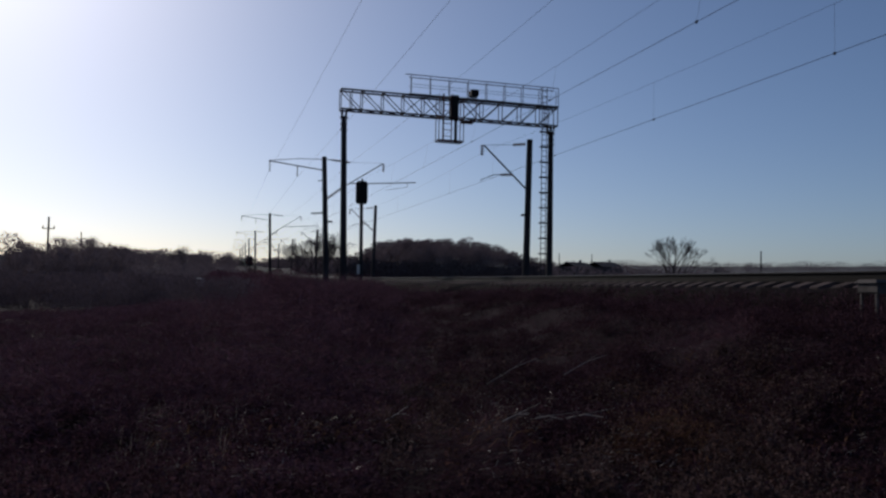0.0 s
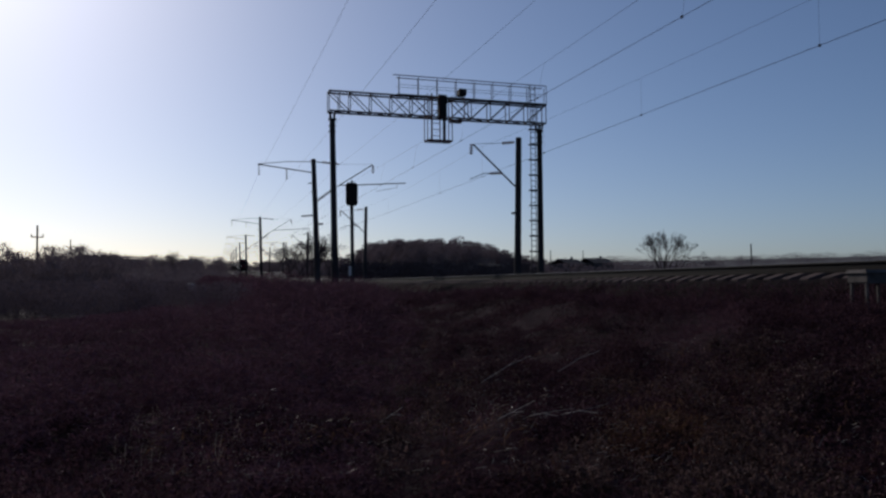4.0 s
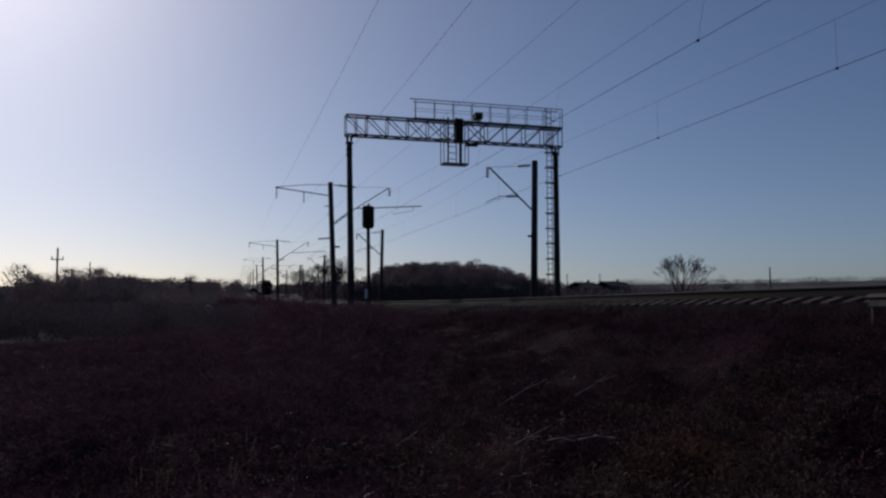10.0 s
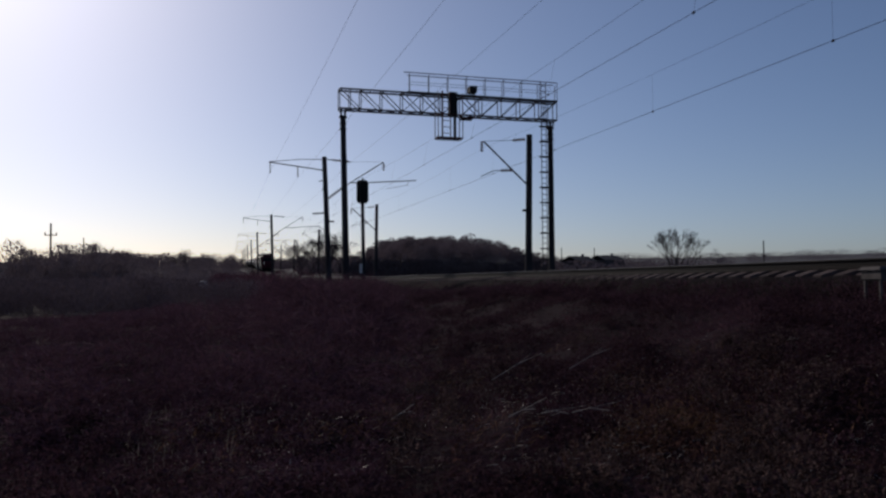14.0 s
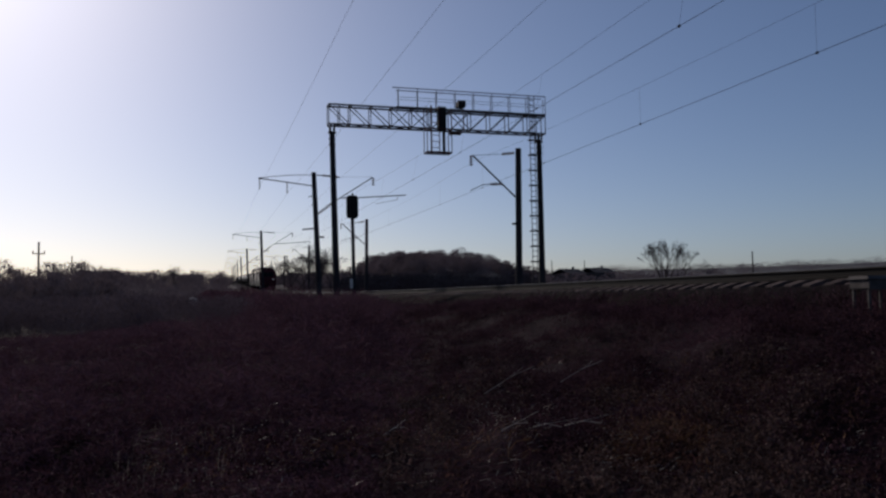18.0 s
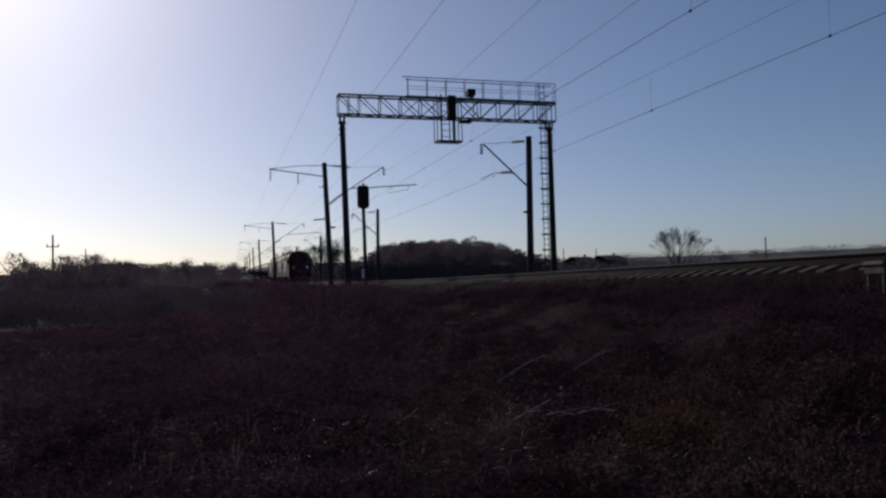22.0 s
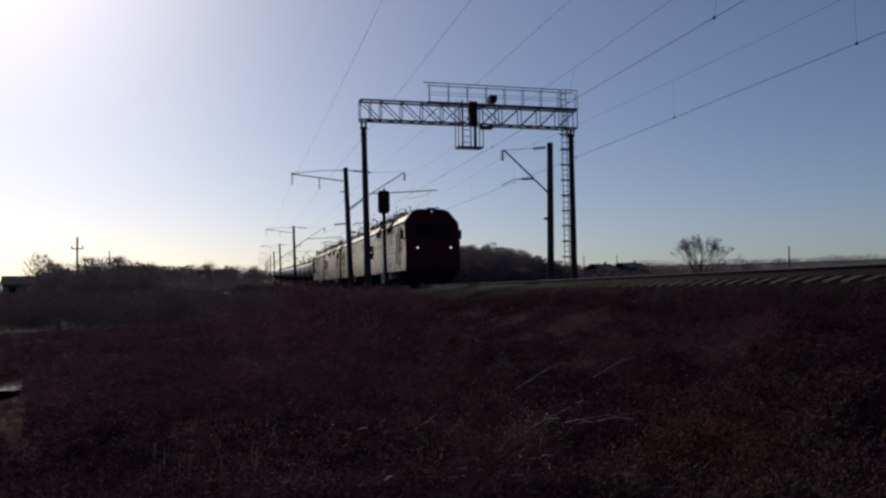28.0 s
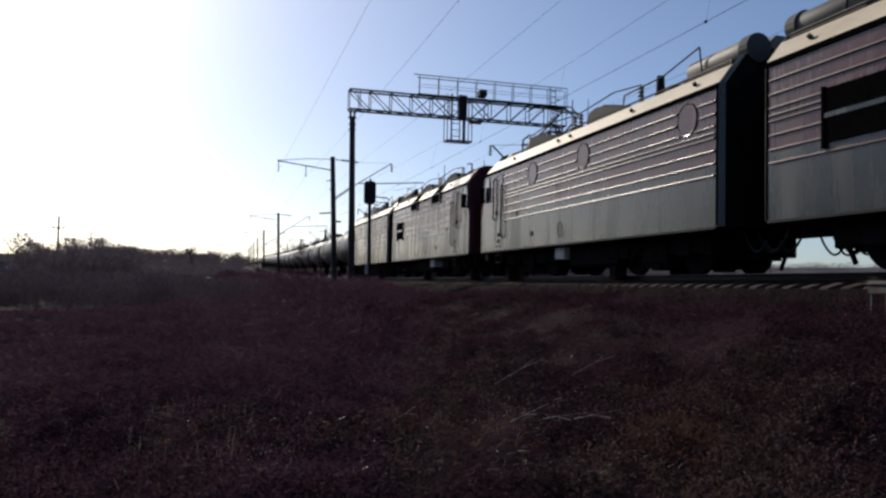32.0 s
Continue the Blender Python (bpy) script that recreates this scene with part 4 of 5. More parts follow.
    for sx in (-1, 1):
        # round duct at the rear with a pale skin; the shade on its end is painted dark
        n = 18
        rings = [[(sx * 0.88 + r * math.cos(2 * math.pi * k / n), y, 4.90 + r * math.sin(2 * math.pi * k / n)) for k in range(n)] for y, r in ((13.9, 0.20), (14.0, 0.28), (16.05, 0.28))]
        duct = part("rear_duct", Geo().loft(rings), M_ROOFTOP, t, "pale round duct at the rear of the roof", smooth=True)
        part("duct_end", Geo().rod((sx * 0.88, 16.05, 4.90), (sx * 0.88, 16.34, 4.90), 0.33, 0.32, 18), M_ROOFDARK, duct, "round duct end painted dark for its shade")
        part("duct_shelf", Geo().box(sx * 0.88 - 0.46, 14.1, 4.60, sx * 0.88 + 0.46, 16.0, 4.68), M_ROOFTOP, duct)
        for yy in (3.65, 7.45, 7.9, 11.65):
            g = Geo()
            insulator(g, (sx * 1.05, yy, 4.62), (sx * 1.05, yy, 5.16), 5, 0.10)
            part("roof_insulator", g, M_INSUL, t)
        part("roof_busbar", Geo().path([(sx * 1.05, 3.65, 5.18), (sx * 1.0, 5.5, 5.34), (sx * 1.05, 7.45, 5.18), (sx * 1.05, 7.9, 5.18), (sx * 1.0, 10.0, 5.36), (sx * 1.05, 11.65, 5.18)], 0.022, 5), M_STEEL, t)
        part("roof_rail", Geo().path([(sx * 1.2, 10.9, 4.62), (sx * 1.2, 11.0, 5.02), (sx * 1.2, 13.0, 5.06), (sx * 1.2, 14.6, 5.36), (sx * 1.2, 14.7, 4.75)], 0.022, 5), M_STEEL, t)
        for yy in (12.0, 13.0):
            part("rail_post", Geo().rod((sx * 1.2, yy, 4.60), (sx * 1.2, yy, 5.05), 0.016, n=5), M_STEEL, t)
        part("aerial", Geo().rod((sx * 1.0, 7.15, 4.62), (sx * 1.0, 7.15, 5.78), 0.026, 0.016, 6), M_BLACK, t)
        part("aerial", Geo().rod((sx * 1.0, 8.3, 4.62), (sx * 1.0, 8.3, 5.55), 0.016, 0.010, 5), M_BLACK, t)
        part("switch_arm", Geo().path([(sx * 0.95, 2.6, 4.62), (sx * 0.95, 2.65, 5.22), (sx * 0.95, 3.3, 5.30)], 0.035, 5), M_BLACK, t)
        part("surge_arrester", Geo().rod((sx * 1.12, 12.75, 4.60), (sx * 1.12, 12.75, 5.14), 0.12, 0.10, 10), M_BLACK, t)
        for yy in (3.6, 7.5, 8.4, 12.2, 15.1):
            part("roof_hook", Geo().rod((sx * 1.62, yy, 4.3), (sx * 1.69, yy, 4.34), 0.05, n=8), M_BLACK, t)
        part("conduit", Geo().path([(sx * 1.38, 2.6, 4.62), (sx * 1.36, 6.7, 4.63), (sx * 1.36, 8.6, 4.66), (sx * 1.38, 11.5, 4.62), (sx * 1.38, 16.0, 4.62)], 0.025, 5), M_BLACK, t)
    part("resistor_hood", Geo().prism([(-0.50, 4.62), (0.50, 4.62), (0.50, 5.1), (0.34, 5.26), (-0.34, 5.26), (-0.50, 5.1)], 14.3, 16.2), M_ROOFTOP, t, "pale hood at the rear of the roof")
    part("antenna", Geo().rod((-0.6, 1.9, 4.85), (-0.6, 1.9, 5.3), 0.015, n=5), M_BLACK, t)
    w = wheelset_mesh(0.625)
    for y in (2.55, 5.45, 11.15, 14.05):
        part("wheelset", w, None, t, at=pose(0, y, 0.625))
    return t


def pantograph(t, up):
    y, z0 = 3.4, 5.3
    top = 6.5 if up else 5.45
    g = Geo()
    for x in (-0.55, 0.55):
        g.bar((x, y - 0.9, z0), (x, y + 0.9, z0), 0.06)
    for yy in (y - 0.8, y + 0.8):
        g.bar((-0.6, yy, z0), (0.6, yy, z0), 0.06)
        for x in (-0.55, 0.55):
            insulator(g, (x, yy, 4.86), (x, yy, z0), 3, 0.09)
    part("pantograph_base", g, M_STEEL, t)
    g = Geo()
    k = (y + 1.5, z0 + (top - z0) * 0.48) if up else (y + 1.1, z0 + 0.1)
    for x in (-0.45, 0.45):
        g.rod((x, y - 0.5, z0 + 0.05), (x * 0.8, *k), 0.035, n=6)
        g.rod((x * 0.8, *k), (x * 0.9, y - 0.2, top - 0.12), 0.025, n=6)
    g.rod((-0.36, *k), (0.36, *k), 0.03, n=6)
    part("pantograph_arm", g, M_STEEL, t)
    g = Geo()
    for yy in (y - 0.4, y):
        g.path([(-0.95, yy, top - 0.28), (-0.68, yy, top - 0.04), (0.68, yy, top - 0.04), (0.95, yy, top - 0.28)], 0.025, 5)
    for x in (-0.45, 0.45):
        g.bar((x, y - 0.4, top - 0.08), (x, y, top - 0.08), 0.03)
    part("pantograph_head", g, M_STEEL, t)


def build_tank():
    """A four-axle tank wagon, 12 m over the couplers, nose at y = 0."""
    t = thing("tank_wagon", "grey four-axle railway tank wagon with domed ends", "tank wagon", group="tank wagons")
    n, r, zc = 28, 1.45, 2.72
    rings = []
    for y, k in ((0.62, 0.05), (0.66, 0.45), (0.80, 0.78), (1.0, 0.94), (1.25, 1.0), (10.75, 1.0), (11.0, 0.94), (11.2, 0.78), (11.34, 0.45), (11.38, 0.05)):
        rings.append([(r * k * math.cos(2 * math.pi * i / n), y, zc + r * k * math.sin(2 * math.pi * i / n)) for i in range(n)])
    part("barrel", Geo().loft(rings), M_TANK, t, smooth=True)
    for y in (2.6, 6.0, 9.4):
        part("strap", Geo().loft([[(1.475 * math.cos(2 * math.pi * i / n), yy, zc + 1.475 * math.sin(2 * math.pi * i / n)) for i in range(n)] for yy in (y - 0.06, y + 0.06)], False), M_UNDER, t)
    part("dome", Geo().rod((0, 6, 4.05), (0, 6, 4.5), 0.45, n=16), M_TANK, t)
    part("lid", Geo().rod((0, 6, 4.5), (0, 6, 4.6), 0.32, n=14), M_UNDER, t)
    g = Geo().box(-0.75, 4.6, 4.2, -0.45, 7.4, 4.24).box(0.45, 4.6, 4.2, 0.75, 7.4, 4.24)
    part("walkway", g, M_UNDER, t)
    g = Geo()
    for y in (6.5, 6.9):
        g.bar((-1.62, y, 1.2), (-1.55, y, 3.2), 0.03)
        g.bar((-1.55, y, 3.2), (-0.7, y, 4.3), 0.03)
    for k in range(7):
        g.bar((-1.6, 6.5, 1.35 + 0.3 * k), (-1.6, 6.9, 1.35 + 0.3 * k), 0.025)
    part("ladder", g, M_UNDER, t)
    part("underframe", Geo().box(-0.35, 0.3, 0.95, 0.35, 11.7, 1.25).box(-1.45, 0.35, 0.95, 1.45, 0.6, 1.3).box(-1.45, 11.4, 0.95, 1.45, 11.65, 1.3), M_UNDER, t)
    for y in (1.9, 10.1):
        part("saddle", Geo().prism([(-1.2, 1.2), (1.2, 1.2), (1.2, 1.9), (0.6, 1.5), (-0.6, 1.5), (-1.2, 1.9)], y - 0.15, y + 0.15), M_UNDER, t)
        bogie_parts(t, y, 1.85, 0.475, 1.0, False)
    for y in (0.0, 11.7):
        part("coupler", Geo().box(-0.15, y - 0.02, 0.92, 0.15, y + 0.32, 1.2), M_UNDER, t)
    w = wheelset_mesh(0.475)
    for yc in (1.9, 10.1):
        for e in (-0.925, 0.925):
            part("wheelset", w, None, t, at=pose(0, yc + e, 0.475))
    return t


TRAIN = []            # (thing, distance of its origin behind the nose, turned round, length)
_section = build_section()
_second = copy_thing(_section, pose(0, 0, 0))
pantograph(_second, True)
_third = copy_thing(_section, pose(0, 0, 0))
_fourth = copy_thing(_second, pose(0, 0, 0))
TRAIN += [(_section, 0.0, False, BODY), (_second, 33.87, True, BODY), (_third, 35.02, False, BODY), (_fourth, 68.89, True, BODY)]
tagged(_second, "red and grey electric locomotive section with raised pantograph")
tagged(_fourth, "red and grey electric locomotive section with raised pantograph")
_tank = build_tank()
TRAIN.append((_tank, 70.1, False, 12.0))
for _k in range(1, 20):
    TRAIN.append((copy_thing(_tank, pose(0, 0, 0)), 70.1 + 12.05 * _k, False, 12.0))


def vehicle_pose(s, turned, length):
    """Origin on the near track at s; it reaches length further on, or back when it is turned round."""
    a = on(NEAR_TRACK, s, 0)
    b = on(NEAR_TRACK, s - length, 0) if turned else on(NEAR_TRACK, s + length, 0)
    w = (b - a).normalized()
    yaw = -math.atan2(w.x, w.y)
    pitch = math.asin(w.z)
    return Matrix.Translation(a) @ Matrix.Rotation(yaw, 4, "Z") @ Matrix.Rotation(pitch, 4, "X")

# ---- trees, brush and far things ----


def blades(name, label, category, mat, pts, height, width, lean, rng, bend=0.4, kind="stuff"):
    """Many thin blades, each a bent strip of two quads; pts: n x 2 places, height: n."""
    n = len(pts)
    z = land(pts[:, 0], pts[:, 1])
    base = np.column_stack([pts, z - 0.03])
    az = rng.uniform(0, 2 * np.pi, n)
    side = np.column_stack([np.cos(az), np.sin(az), np.zeros(n)]) * (width * rng.uniform(0.6, 1.4, n))[:, None]
    la = rng.uniform(0, 2 * np.pi, n)
    ln = np.abs(rng.normal(0, lean, n))
    tip = np.column_stack([np.cos(la) * np.sin(ln), np.sin(la) * np.sin(ln), np.cos(ln)]) * height[:, None]
    mid = tip * 0.55 + np.column_stack([np.zeros(n), np.zeros(n), height * 0.12 * bend])
    co = np.stack([base - side, base + side, base + mid - side * 0.7, base + mid + side * 0.7, base + tip - side * 0.15, base + tip + side * 0.15], 1).reshape(-1, 3)
    k = np.arange(n)[:, None] * 6
    f = np.concatenate([k + np.array([[0, 1, 3, 2]]), k + np.array([[2, 3, 5, 4]])], 0)
    return tagged(new(name, mesh_from_arrays(name, co, f, mat)), label, category, kind=kind)


def scatter(rng, n, x0, x1, y0, y1):
    return np.column_stack([rng.uniform(x0, x1, n), rng.uniform(y0, y1, n)])


def sector(rng, n, r0, r1, a0, a1, power=1.0):
    """Places between two distances and two bearings, denser near the eye for a power above 1."""
    r = r0 + (r1 - r0) * rng.uniform(0, 1, n) ** power
    a = np.radians(rng.uniform(a0, a1, n))
    return np.column_stack([r * np.sin(a), r * np.cos(a)])


def patchy(p, f, c):
    return (np.sin(p[:, 0] * f + c) * np.sin(p[:, 1] * f * 0.8 - c) + np.sin(p[:, 0] * f * 2.3 - p[:, 1] * f * 1.7 + 2 * c) * 0.5)


def strips(name, label, category, mat, base, way, length, width, droop, rng, kind="stuff"):
    """Thin bent strips from base along way."""
    n = len(base)
    way = way / np.linalg.norm(way, axis=1, keepdims=True)
    side = np.cross(way, rng.normal(0, 1, (n, 3)))
    side = side / np.maximum(np.linalg.norm(side, axis=1, keepdims=True), 1e-6) * (width * rng.uniform(0.5, 1.5, n))[:, None]
    down = np.zeros((n, 3))
    down[:, 2] = -droop * length
    mid = base + way * (length * 0.55)[:, None]
    tip = base + way * length[:, None] + down
    co = np.stack([base - side, base + side, mid - side * 0.8, mid + side * 0.8, tip - side * 0.15, tip + side * 0.15], 1).reshape(-1, 3)
    k = np.arange(n)[:, None] * 6
    f = np.concatenate([k + np.array([[0, 1, 3, 2]]), k + np.array([[2, 3, 5, 4]])], 0)
    return tagged(new(name, mesh_from_arrays(name, co, f, mat)), label, category, kind=kind)


def clumped(rng, centre, each, radius):
    c = np.repeat(centre, each, 0)
    return c + rng.normal(0, 1, c.shape) * radius


def flakes(name, label, mat, at, size, rng):
    """Small curled leaves, each a folded quad at a random tilt."""
    n = len(at)
    u = rng.normal(0, 1, (n, 3))
    u /= np.linalg.norm(u, axis=1, keepdims=True)
    v = np.cross(u, rng.normal(0, 1, (n, 3)))
    v /= np.maximum(np.linalg.norm(v, axis=1, keepdims=True), 1e-6)
    w = np.cross(u, v)
    a, b = size[:, None], (size * rng.uniform(0.25, 0.7, n))[:, None]
    co = np.stack([at - u * a, at + v * b + w * b * 0.4, at + u * a, at - v * b + w * b * 0.4], 1).reshape(-1, 3)
    k = np.arange(n)[:, None] * 4
    f = np.concatenate([k + np.array([[0, 1, 2]]), k + np.array([[0, 2, 3]])], 0)
    return tagged(new(name, mesh_from_arrays(name, co, f, mat)), label, "weeds", kind="stuff")


def off_water(c):
    """Leaves the open ground before the puddle free."""
    d, b = np.hypot(c[:, 0], c[:, 1]), np.degrees(np.arctan2(c[:, 0], c[:, 1]))
    return c[~((b < -12.6) & (b > -16) & (d > 9.5) & (d < 15.2))]


def sighted(rng, n, b0, b1, e0, e1):
    """Places on the ground spread evenly over a range of bearings and elevations from the eye."""
    out = []
    for b, e in zip(np.radians(rng.uniform(b0, b1, n)), np.radians(rng.uniform(e0, e1, n))):
        d = np.arange(3, 30, 0.06)
        x, y, z = np.sin(b) * np.cos(e) * d, np.cos(b) * np.cos(e) * d, EYE_Z + np.sin(e) * d
        k = int(np.argmax(z < land(x, y) + 0.1))
        if k:
            out.append((x[k], y[k]))
    return np.array(out)


def build_grass():
    """Tussocks that lie over towards the line, low leafy weeds, and flattened straw between them."""
    rng = np.random.default_rng(5)
    c = sector(rng, 7000, 4.2, 24, -24, 58, 1.3)
    c = c[patchy(c, 0.55, 4) > -0.45]
    c = np.vstack([c, scatter(rng, 2600, 8.4, 10.25, 3, 45), scatter(rng, 4200, 3.0, 9.6, 8, 32), scatter(rng, 3600, 3.5, 10.2, 16, 80)])
    c = off_water(c[c[:, 0] < 10.25])
    each = 17
    p = clumped(rng, c, each, 0.10)
    n = len(p)
    tall = np.repeat(rng.uniform(0.14, 0.5, len(c)) * np.where(c[:, 0] > 9.2, 0.5, 1) * (1 + 0.45 * patchy(c, 0.9, 1)), each)
    z = top_of(p[:, 0], p[:, 1])
    a = rng.uniform(0, 2 * np.pi, n)
    own = np.repeat(rng.normal(0, 0.5, (len(c), 2)), each, 0)
    way = np.column_stack([np.cos(a) * 0.8 + 0.45 + own[:, 0], np.sin(a) * 0.8 + 0.2 + own[:, 1], rng.uniform(0.05, 0.8, n)])
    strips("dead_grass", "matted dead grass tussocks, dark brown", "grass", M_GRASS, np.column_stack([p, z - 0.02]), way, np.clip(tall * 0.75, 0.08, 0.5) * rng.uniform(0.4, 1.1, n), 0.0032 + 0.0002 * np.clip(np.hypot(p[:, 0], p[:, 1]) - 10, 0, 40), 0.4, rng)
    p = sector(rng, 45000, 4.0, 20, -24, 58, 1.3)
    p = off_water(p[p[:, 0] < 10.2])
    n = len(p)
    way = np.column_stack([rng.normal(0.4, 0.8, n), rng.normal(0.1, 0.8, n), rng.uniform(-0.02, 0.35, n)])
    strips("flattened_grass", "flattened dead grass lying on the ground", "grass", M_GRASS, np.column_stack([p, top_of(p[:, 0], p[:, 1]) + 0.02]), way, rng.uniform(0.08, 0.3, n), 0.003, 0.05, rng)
    # low leafy weeds in domed clumps
    c = np.vstack([sector(rng, 2300, 4.2, 15, -24, 56, 1.2), sector(rng, 900, 5, 13, 22, 50, 1.0), scatter(rng, 500, 7.8, 10.1, 5, 24), scatter(rng, 1300, 3.2, 10.0, 7, 30)])
    c = off_water(c[(c[:, 0] < 10.1) & (patchy(c, 0.8, 2.5) > -0.5)])
    each = 46
    own = np.repeat(np.arange(len(c)), each)
    n = len(own)
    rad = rng.uniform(0.10, 0.34, len(c))[own]
    u = rng.normal(0, 1, (n, 3))
    u[:, 2] = np.abs(u[:, 2])
    u *= (rng.uniform(0.4, 1, n) / np.linalg.norm(u, axis=1))[:, None]
    x, y = c[own, 0] + u[:, 0] * rad, c[own, 1] + u[:, 1] * rad
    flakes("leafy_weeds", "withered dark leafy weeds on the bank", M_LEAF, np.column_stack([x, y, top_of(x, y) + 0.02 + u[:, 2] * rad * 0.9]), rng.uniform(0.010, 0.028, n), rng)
    # rust-brown clumps on the slope
    c = np.vstack([sighted(rng, 150, 28, 37, -12, -5.5), sighted(rng, 110, 37, 49, -13.5, -4.5), sighted(rng, 50, 2, 22, -13.5, -8)])
    c = c[patchy(c, 1.1, 0.7) > -0.35]
    own = np.repeat(np.arange(len(c)), 34)
    n = len(own)
    rad = rng.uniform(0.08, 0.26, len(c))[own]
    u = rng.normal(0, 1, (n, 3))
    u[:, 2] = np.abs(u[:, 2])
    u *= (rng.uniform(0.4, 1, n) / np.linalg.norm(u, axis=1))[:, None]
    x, y = c[own, 0] + u[:, 0] * rad, c[own, 1] + u[:, 1] * rad
    flakes("rusty_weeds", "withered rust-brown weeds on the bank", M_RUST, np.column_stack([x, y, top_of(x, y) + 0.04 + u[:, 2] * rad * 0.9]), rng.uniform(0.010, 0.026, n), rng)
    c = np.vstack([sighted(rng, 130, 28.8, 36.0, -10.2, -6.6), sighted(rng, 60, 26.5, 38.0, -11.0, -6.0), sighted(rng, 30, -3, 14, -12, -8), sighted(rng, 50, 14, 46, -12, -4)])
    each = 15
    p = clumped(rng, c, each, 0.13)
    n = len(p)
    way = np.column_stack([rng.normal(0.7, 0.5, n), rng.normal(0.3, 0.5, n), rng.uniform(0.1, 0.8, n)])
    strips("dry_straw", "pale dry grass tufts on the bank", "grass", M_STRAW, np.column_stack([p, top_of(p[:, 0], p[:, 1])]), way, rng.uniform(0.12, 0.36, n), 0.0045, 0.35, rng)
    # sparse sun glints in the grass, painted as pale stalks
    p = np.vstack([sighted(rng, 700, 18, 48, -14, -4), sighted(rng, 160, 20, 30, -10, -8.4), sighted(rng, 260, -6, 16, -14, -9)])
    p = p[(patchy(p, 1.3, 2) > -0.3)]
    n = len(p)
    way = np.column_stack([rng.normal(0.5, 0.8, n), rng.normal(0.1, 0.6, n), rng.uniform(0.0, 0.5, n)])
    strips("bleached_stalks", "scattered stalks in the grass, painted pale as sunlit glints", "grass", M_REED, np.column_stack([p, top_of(p[:, 0], p[:, 1]) + rng.uniform(0.06, 0.2, n)]), way, rng.uniform(0.03, 0.13, n), 0.002, 0.1, rng)
    # small leafy lumps all over the bank beside the track
    c = np.vstack([sighted(rng, 700, 25, 50, -14.5, -3.6), sighted(rng, 120, 12, 26, -14, -6)])
    c = c[patchy(c, 1.4, 0.3) > 0.0]
    own = np.repeat(np.arange(len(c)), 60)
    n = len(own)
    rad = rng.uniform(0.07, 0.22, len(c))[own]
    u = rng.normal(0, 1, (n, 3))
    u[:, 2] = np.abs(u[:, 2])
    u *= (rng.uniform(0.6, 1, n) / np.linalg.norm(u, axis=1))[:, None]
    x, y = c[own, 0] + u[:, 0] * rad, c[own, 1] + u[:, 1] * rad
    flakes("tufted_weeds", "small lumpy tufts of withered brown leaves", M_TUFT, np.column_stack([x, y, top_of(x, y) + 0.08 + u[:, 2] * rad * 1.3]), rng.uniform(0.010, 0.026, n), rng)
    # broken leaves and stalks; the light they catch is put into their pale colour
    c = np.vstack([sighted(rng, 150, -7, 7, -13.5, -6), sighted(rng, 60, 6, 19, -11, -7), sighted(rng, 90, 18, 30, -10.5, -7.5), sighted(rng, 70, 27, 46, -14, -4)])
    p = clumped(rng, c, 5, 0.09)
    n = len(p)
    flakes("pale_litter", "bits of leaf and stalk on the dark grass, painted sunlit pale", M_REED, np.column_stack([p, top_of(p[:, 0], p[:, 1]) + rng.uniform(0.10, 0.26, n)]), rng.uniform(0.003, 0.010, n), rng)
    p = sighted(rng, 170, -6, 5, -12.5, -6)
    n = len(p)
    way = np.column_stack([rng.normal(0, 0.25, n), rng.normal(0, 0.25, n), rng.uniform(0.6, 1.0, n)])
    strips("standing_stalks", "thin bleached stalks standing in the grass", "grass", M_REED, np.column_stack([p, top_of(p[:, 0], p[:, 1])]), way, rng.uniform(0.10, 0.34, n), 0.0016, 0.05, rng)


build_grass()


def reed(bearing, elevation, bearing2, elevation2, lift):
    """A long pale fallen stem between two sightings on the bank."""
    out = []
    for b, e in ((bearing, elevation), (bearing2, elevation2)):
        b, e = radians(b), radians(e)
        w = np.array([math.sin(b) * math.cos(e), math.cos(b) * math.cos(e), math.sin(e)])
        d = 2.0
        while d < 30 and EYE_Z + w[2] * d > float(land(w[0] * d, w[1] * d)) + lift + 0.16:
            d += 0.05
        out.append(Vector((w[0] * d, w[1] * d, EYE_Z + w[2] * d)))
    a, b = out
    g = Geo()
    m = a.lerp(b, 0.5) + Vector((0, 0, 0.03))
    g.rod(a, m, 0.005, 0.005, 5)
    g.rod(m, b, 0.005, 0.003, 5)
    g.rod(m, m + (b - a).normalized() * 0.3 + Vector((0.02, 0, 0.05)), 0.003, 0.002, 4)
    tagged(new("fallen_reed", g.mesh("fallen_reed", M_REED)), "long pale dry reed lying on the bank", "reed", group="fallen reeds")


for _r in ((19.75, -6.8, 23.3, -4.9, 0.1), (25.2, -6.0, 28.2, -4.5, 0.12), (20.9, -9.4, 22.8, -8.8, 0.06), (25.4, -9.0, 28.0, -8.8, 0.06), (23.2, -9.1, 25.2, -9.1, 0.05),
           (12.5, -9.5, 14.0, -9.0, 0.05)):
    reed(*_r)


def brush_top(bearing):
    """Elevation in degrees of the brush's outline at a bearing."""
    return np.interp(bearing, [-26, -14, -7.6, -3.5, -0.3, 4, 6, 9, 10.2, 11.2, 12.6, 14.5, 18], [-1.9, -1.9, -1.6, -1.0, -0.2, 0.8, 1.35, 1.35, 1.1, 0.85, 0.2, -0.9, -3.5])


